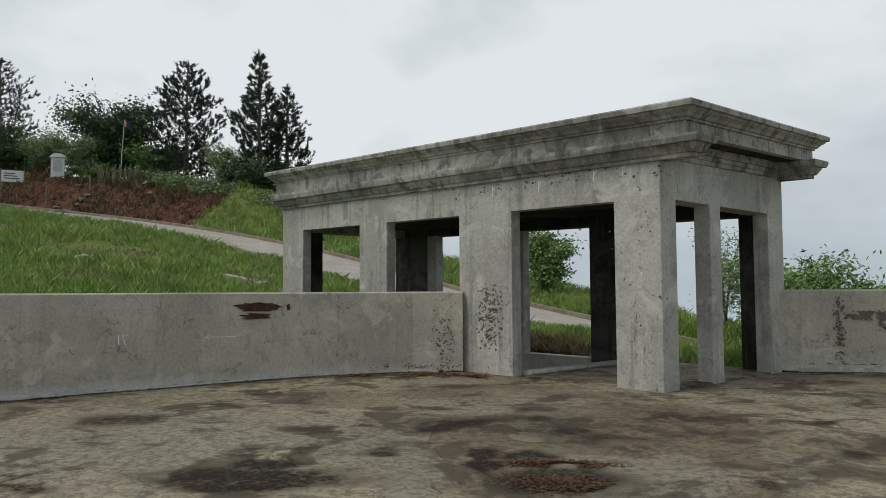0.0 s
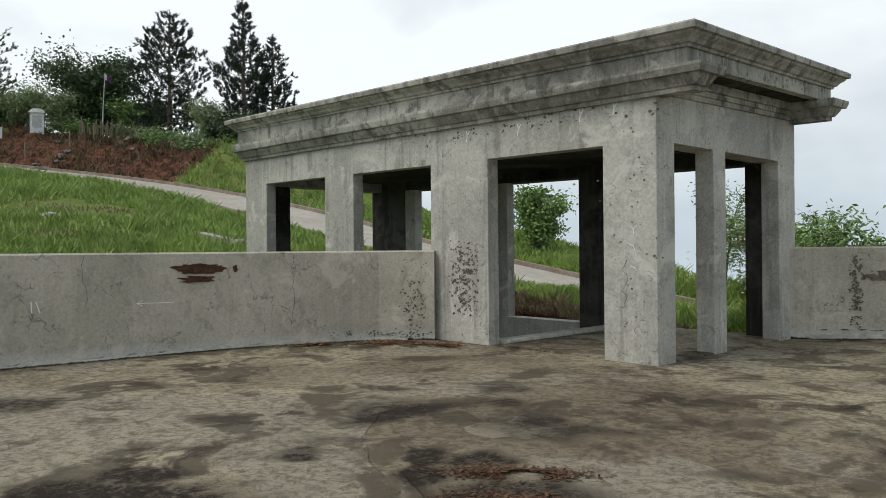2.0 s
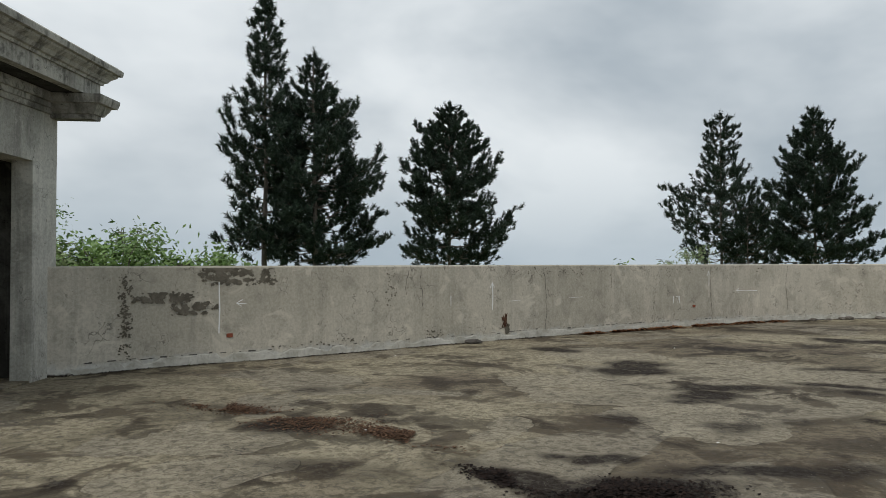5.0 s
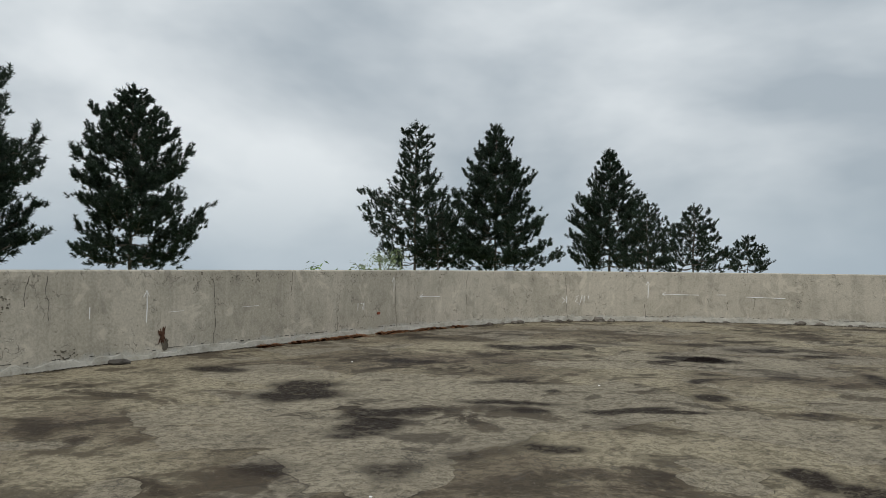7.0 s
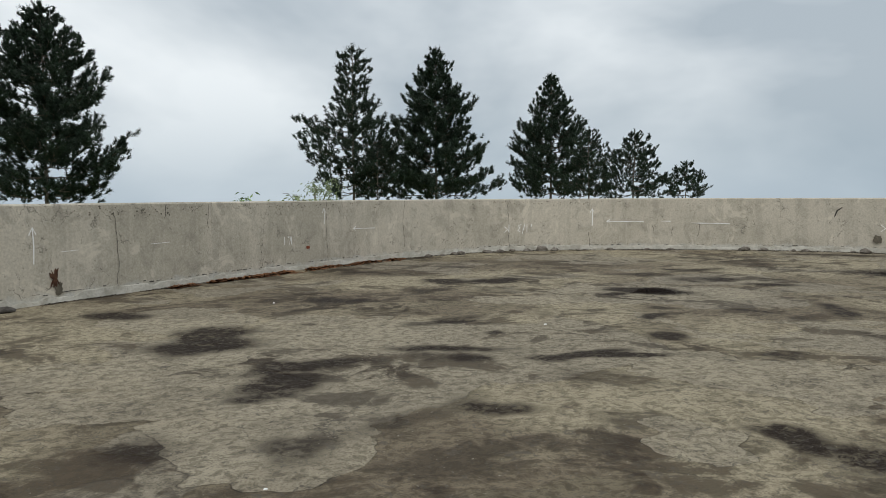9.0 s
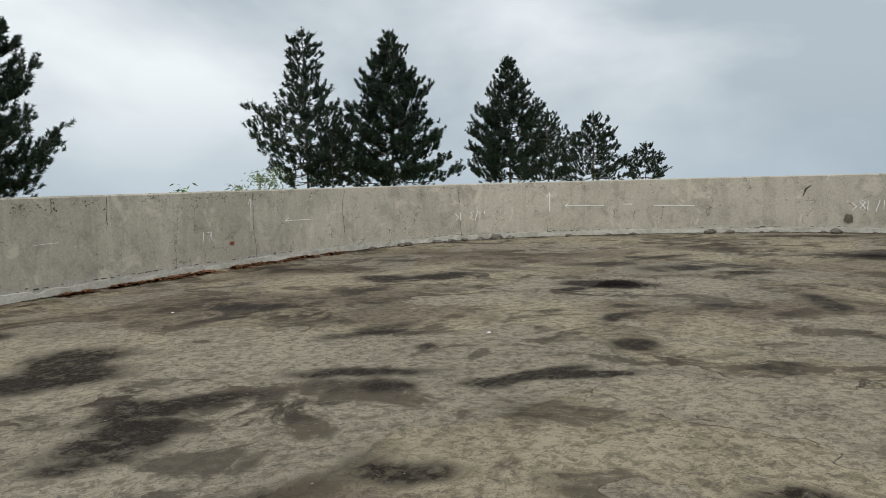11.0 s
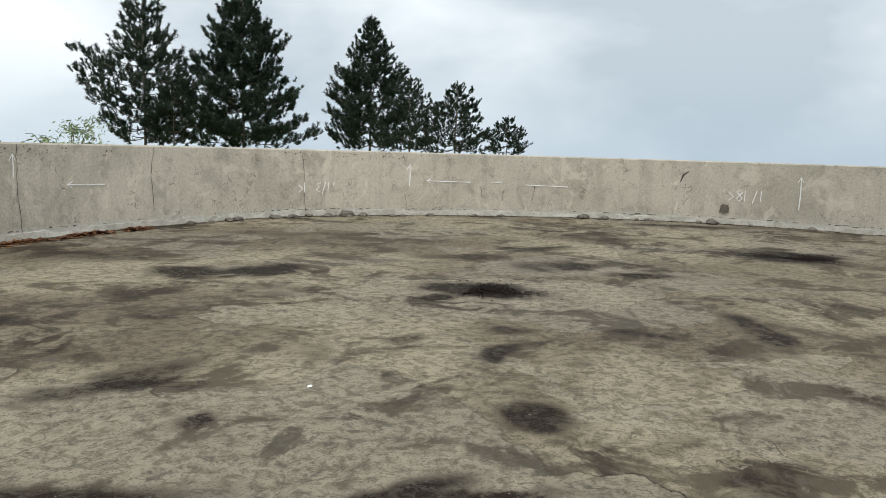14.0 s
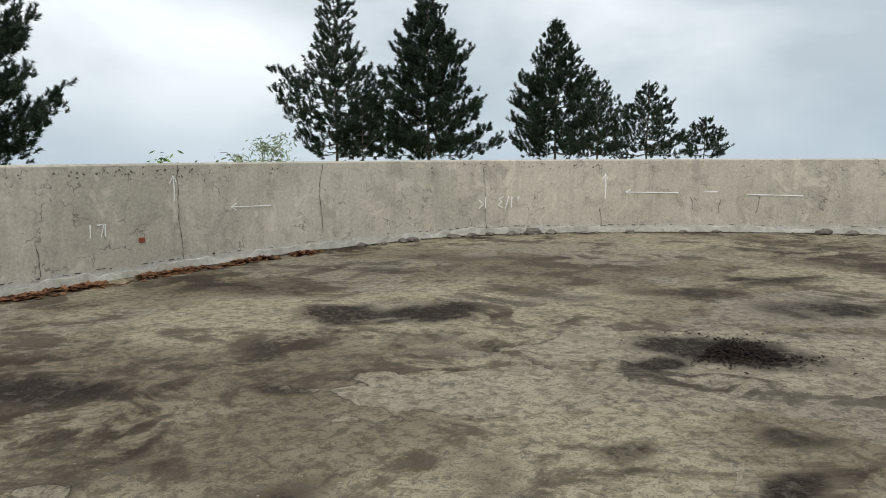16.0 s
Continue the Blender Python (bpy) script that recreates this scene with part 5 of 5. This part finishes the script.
def stone(x, y, r, seed, z=0.0, material=M_STONE, label="broken lump of grey mortar rubble", squash=0.6):
    rnd = random.Random(seed)
    bm = bmesh.new()
    bmesh.ops.create_icosphere(bm, subdivisions=2, radius=r)
    for v in bm.verts:
        k = 1 + 0.5 * noise.noise(v.co / r * 1.3 + Vector((seed, 0, 0)))
        v.co = Vector((v.co.x * k * 1.25, v.co.y * k, max(v.co.z * k * squash, -r * 0.3)))
    bm.transform(Matrix.Translation((x, y, z + r * 0.28)) @ Matrix.Rotation(rnd.uniform(0, 6.28), 4, "Z"))
    return thing("rubble_stone", bm, material, label, "stone", "rubble along the parapet")


rs = random.Random(77)
for k in range(34):
    i = rs.choice(range(38, 74)) if k > 6 else rs.choice(range(44, 54))
    p = right_line[i]
    run = (right_line[i + 1] - p).normalized()
    q = p + run * rs.uniform(0, 0.4) + Vector((run.y, -run.x, 0)) * rs.uniform(0.08, 0.2)
    stone(q.x, q.y, rs.uniform(0.04, 0.09) if k % 5 else rs.uniform(0.1, 0.14), 300 + k)
stone(5.75, 7.78, 0.13, 401, material=M_GROOVE, label="low mound of dark dirt at the wall", squash=0.35)
for k in range(5):
    stone(rs.uniform(1, 13), rs.uniform(-3, 7), rs.uniform(0.008, 0.016), 420 + k, material=M_CHALK, label="small white pebble on the terrace")


# ---- hillside details ----
def hill_thing(az, dist, eye=E0):
    x, y = from_eye(eye, az, dist)
    return x, y, height(x, y)


def facing(x, y, z):
    """A frame at a place that faces the terrace."""
    a = math.atan2(-8.3 - y, 5.0 - x) + math.pi / 2
    return Matrix.Translation((x, y, z)) @ Matrix.Rotation(a, 4, "Z")


def put(m, ob):
    ob.matrix_world = m
    return ob


x, y, z = hill_thing(165.9, 68)
shrine = put(facing(x, y, z), empty("hill_shrine", "small white painted box shrine with a peaked roof", "shrine"))
part("body", boxed(-0.5, -0.35, -0.3, 0.5, 0.35, 1.45, 0.02), M_PAINT, shrine)
part("panel", boxed(-0.34, -0.38, 0.25, 0.34, -0.352, 1.2, 0.01), M_ROOFTIN, shrine)
rf = bmesh.new()
v = [rf.verts.new(c) for c in ((-0.62, -0.48, 1.45), (0.62, -0.48, 1.45), (0.62, 0.48, 1.45), (-0.62, 0.48, 1.45), (-0.3, 0, 1.85), (0.3, 0, 1.85))]
for f in ((0, 1, 5, 4), (1, 2, 5), (2, 3, 4, 5), (3, 0, 4), (3, 2, 1, 0)):
    rf.faces.new([v[i] for i in f])
part("roof", rf, M_ROOFTIN, shrine)

x, y, z = hill_thing(168.6, 69)
board = put(facing(x, y, z), empty("hill_sign", "framed white notice board on two posts", "sign"))
part("panel", boxed(-0.8, -0.03, 0.4, 0.8, 0.03, 1.35, 0.01), M_PAINT, board)
for sx in (-0.84, 0.84):
    part("post", boxed(sx - 0.05, -0.05, -0.4, sx + 0.05, 0.05, 1.45, 0.01), M_WOOD, board)
for k in range(3):
    part("line", boxed(-0.6, -0.036, 0.65 + k * 0.2, 0.5 - 0.15 * k, -0.031, 0.73 + k * 0.2), M_GROOVE, board)

x, y, z = hill_thing(161.9, 66)
pole = put(facing(x, y, z), empty("flagpole", "thin grey flagpole with a small hanging flag", "flagpole"))
pm = bmesh.new()
tube(pm, [Vector((0, 0, -0.3)), Vector((0.1, 0, 2.5)), Vector((0.25, 0, 5.4))], [0.05, 0.045, 0.03], 6)
part("pole", pm, M_ROOFTIN, pole)
for k, mt in enumerate((M_PAINT, M_FLAGRED, M_FLAGBLUE)):
    fl = bmesh.new()
    g = [[fl.verts.new((0.27 + 0.12 * k + 0.06 * i, 0.03 * math.sin(i * 2 + j + k), 5.3 - 0.09 * j - 0.08 * (k + i * 0.5))) for i in range(3)] for j in range(6)]
    for j in range(5):
        for i in range(2):
            fl.faces.new((g[j][i], g[j][i + 1], g[j + 1][i + 1], g[j + 1][i]))
    part("flag_band", fl, mt, pole)

x, y, z = hill_thing(170.6, 74)
z = max(z, 9.2)
hut = put(facing(x, y, z), empty("roadside_hut", "low open hut with a tin roof beside the road", "hut"))
part("wall", boxed(-2.2, 0.9, -1.0, 2.2, 1.0, 1.3, 0.01), M_WOOD, hut)
part("wall", boxed(-0.6, -0.9, -1.0, 0.2, -0.8, 1.1, 0.01), M_ROOFTIN, hut)
for sx in (-2.1, -0.7, 0.9, 2.1):
    part("post", boxed(sx - 0.06, -0.95, -1.0, sx + 0.06, -0.83, 1.4, 0.01), M_WOOD, hut)
part("roof", boxed(-2.6, -1.4, 0, 2.6, 1.3, 0.06, 0.01, m=Matrix.Translation((0, 0, 1.45)) @ Matrix.Rotation(radians(8), 4, "X")), M_ROOFTIN, hut)
part("counter", boxed(0.4, -0.7, -0.5, 2.0, -0.3, 0.55, 0.02), M_WOOD, hut)

# stakes of the garden fence
rf = random.Random(88)
fence = empty("stake_fence", "uneven garden fence of grey bamboo stakes", "fence")
for k in range(44):
    az = 159.3 + k * 0.093
    x, y, z = hill_thing(az, 65 + rf.uniform(-0.3, 0.3))
    h = rf.uniform(0.9, 1.7)
    sm = bmesh.new()
    tube(sm, [Vector((x, y, z - 0.3)), Vector((x + rf.gauss(0, 0.1), y + rf.gauss(0, 0.1), z + h))], [0.045, 0.035], 5)
    part("stake", sm, M_WOOD, fence)
for k, (az, d) in enumerate(((163.9, 62), (162.4, 62), (166.6, 64))):
    x, y, z = hill_thing(az, d)
    sm = bmesh.new()
    tube(sm, [Vector((x, y, z - 0.3)), Vector((x, y, z + 1.5))], [0.05, 0.05], 6)
    thing("marker_post", sm, M_WOOD, "single wooden marker post in the red bank", "post")
for k in range(16):
    az = rf.uniform(158.5, 166)
    x, y, z = hill_thing(az, rf.uniform(59.5, 64.5))
    st = stone(x, y, rf.uniform(0.15, 0.35), 500 + k, z, label="pale stone in the red soil bank")
    st["group"] = "stones on the bank"

# concrete edging and rocks in the grass
x0, y0, z0 = hill_thing(155.3, 31)
x1, y1, z1 = hill_thing(152.2, 29)
edge = catmull([(x0, y0, height(x0, y0)), ((x0 + x1) / 2, (y0 + y1) / 2, height((x0 + x1) / 2, (y0 + y1) / 2)), (x1, y1, height(x1, y1))], 0.5)
thing("edging", sweep(edge, [(-0.2, -0.4), (-0.2, 0.16), (0.2, 0.18), (0.2, -0.4)]), M_ROAD, "pale concrete edging half hidden in grass", "edging")
for k, (az, d, r) in enumerate(((165.0, 33, 0.3), (171.0, 27, 0.26))):
    x, y, z = hill_thing(az, d)
    st = stone(x, y, r, 540 + k, z, material=M_ROAD, label="pale rock lying in the grass")
    st["group"] = "rocks in the grass"


# ---- grass ----
def grass(name, areas, seed, label, material, keep=None):
    """Tufts of blades; areas of x0, x1, y0, y1, tufts, height."""
    rnd = random.Random(seed)
    verts, faces = [], []
    for x0, x1, y0, y1, count, tall in areas:
        for _ in range(count):
            x, y = rnd.uniform(x0, x1), rnd.uniform(y0, y1)
            ry, _z = road_at(x)
            v = y - ry
            if -0.25 < v < ROAD_W + 0.35:
                continue
            if x > -10.9 and y < 4.6 and x < 1:
                continue
            thick = noise.noise((x * 0.22, y * 0.22, seed))
            if keep and not keep(x, y, v, thick, rnd):
                continue
            z = height(x, y) - 0.03
            h = tall * rnd.uniform(0.5, 1.25) * (1 + 0.5 * thick)
            for _b in range(6):
                a = rnd.uniform(0, 6.283)
                o = Vector((x + rnd.gauss(0, 0.09), y + rnd.gauss(0, 0.09), z))
                w = Vector((math.cos(a), math.sin(a), 0)) * rnd.uniform(0.012, 0.024) * (1 + max(0, -x) * 0.02)
                lean = Vector((rnd.gauss(0, 0.3), rnd.gauss(0, 0.3), 1)) * h
                k = len(verts)
                verts.extend(tuple(q) for q in (o - w, o + w, o + lean * 0.55 + w * 0.7, o + lean + Vector((lean.x, lean.y, 0)) * 0.4))
                faces.append((k, k + 1, k + 2, k + 3))
    return tagged(data_part(name, verts, faces, material), label, "grass", kind="stuff")


def on_hill(x, y, v, thick, rnd):
    red = v > ROAD_W and x < -43 and v < ROAD_W + 6
    heap = -16 < x < -2.2 and 4.0 < y < 7.6 + 1.2 * thick
    return not red and not heap and thick > -0.32 + (0.22 if x < -26 and v < -6 else 0) and rnd.random() < 0.9


grass("hill_grass", [(-34, -7, -9, 14, 11000, 0.36), (-62, -34, -12, 9, 8000, 0.4), (-46, -12, 12, 27, 7000, 0.45)], 91, "long bright green grass on the hillside", M_GRASS, on_hill)
grass("verge_grass", [(-16, 6, 7.2, 18, 6500, 0.34), (-22, 12, 15, 30, 7000, 0.42), (-2.4, 2, 4.7, 9, 1500, 0.4)], 92, "tall green grass beside the road behind the porch", M_GRASS, lambda x, y, v, t, r: not (-16 < x < -2.2 and 4.0 < y < 7.6 + 1.2 * t and r.random() < 0.93) and t > -0.45)
grass("dry_grass", [(-44, -10, -9, 8, 2600, 0.2), (-10, 3, 4.7, 9.5, 900, 0.25)], 93, "dry straw-coloured grass patches", M_STRAW, lambda x, y, v, t, r: t < 0.05)


def on_bank(x, y, v, thick, rnd):
    return ROAD_W + 0.5 < v < ROAD_W + 7 and rnd.random() < 0.75 + thick


M_SCRUB = leafy("dry_scrub", (0.05, 0.032, 0.02), (0.24, 0.19, 0.11), 0.9)
grass("bank_scrub", [(-66, -43, -2, 16, 3000, 0.45)], 94, "dry brown stalks and brushwood on the red bank", M_SCRUB, on_bank)
grass("heap_straw", [(-13, -2.4, 4.4, 7.8, 420, 0.13)], 95, "dry brown straw lying on the red earth heap", M_STRAW, lambda x, y, v, t, r: t > -0.2)


def joint_line(line, inward, i0, i1, seed):
    """The broken dark joint above the mortar skirting."""
    rnd = random.Random(seed)
    verts, faces = [], []
    for i in range(i0, i1):
        p, q = line[i], line[i + 1]
        run = (q - p).normalized()
        n = Vector((run.y, -run.x, 0)) * inward
        for k in range(3):
            if rnd.random() < 0.35:
                continue
            a, b = p.lerp(q, k / 3 + rnd.uniform(0, 0.1)), p.lerp(q, k / 3 + rnd.uniform(0.12, 0.36))
            z, t = 0.145 + 0.03 * noise.noise((i * 0.5, seed, k)), rnd.uniform(0.004, 0.014)
            at = len(verts)
            verts.extend(tuple(c + n * 0.006 + Vector((0, 0, z + o + rnd.uniform(-0.006, 0.006)))) for c, o in ((a, 0), (b, 0), (b, t), (a, t)))
            faces.append((at, at + 1, at + 2, at + 3))
    return tagged(data_part("skirting_joint", verts, faces, M_GROOVE), "broken dark joint above the mortar skirting", "crack", kind="stuff")


joint_line(right_line, 1, 1, 91, 3)
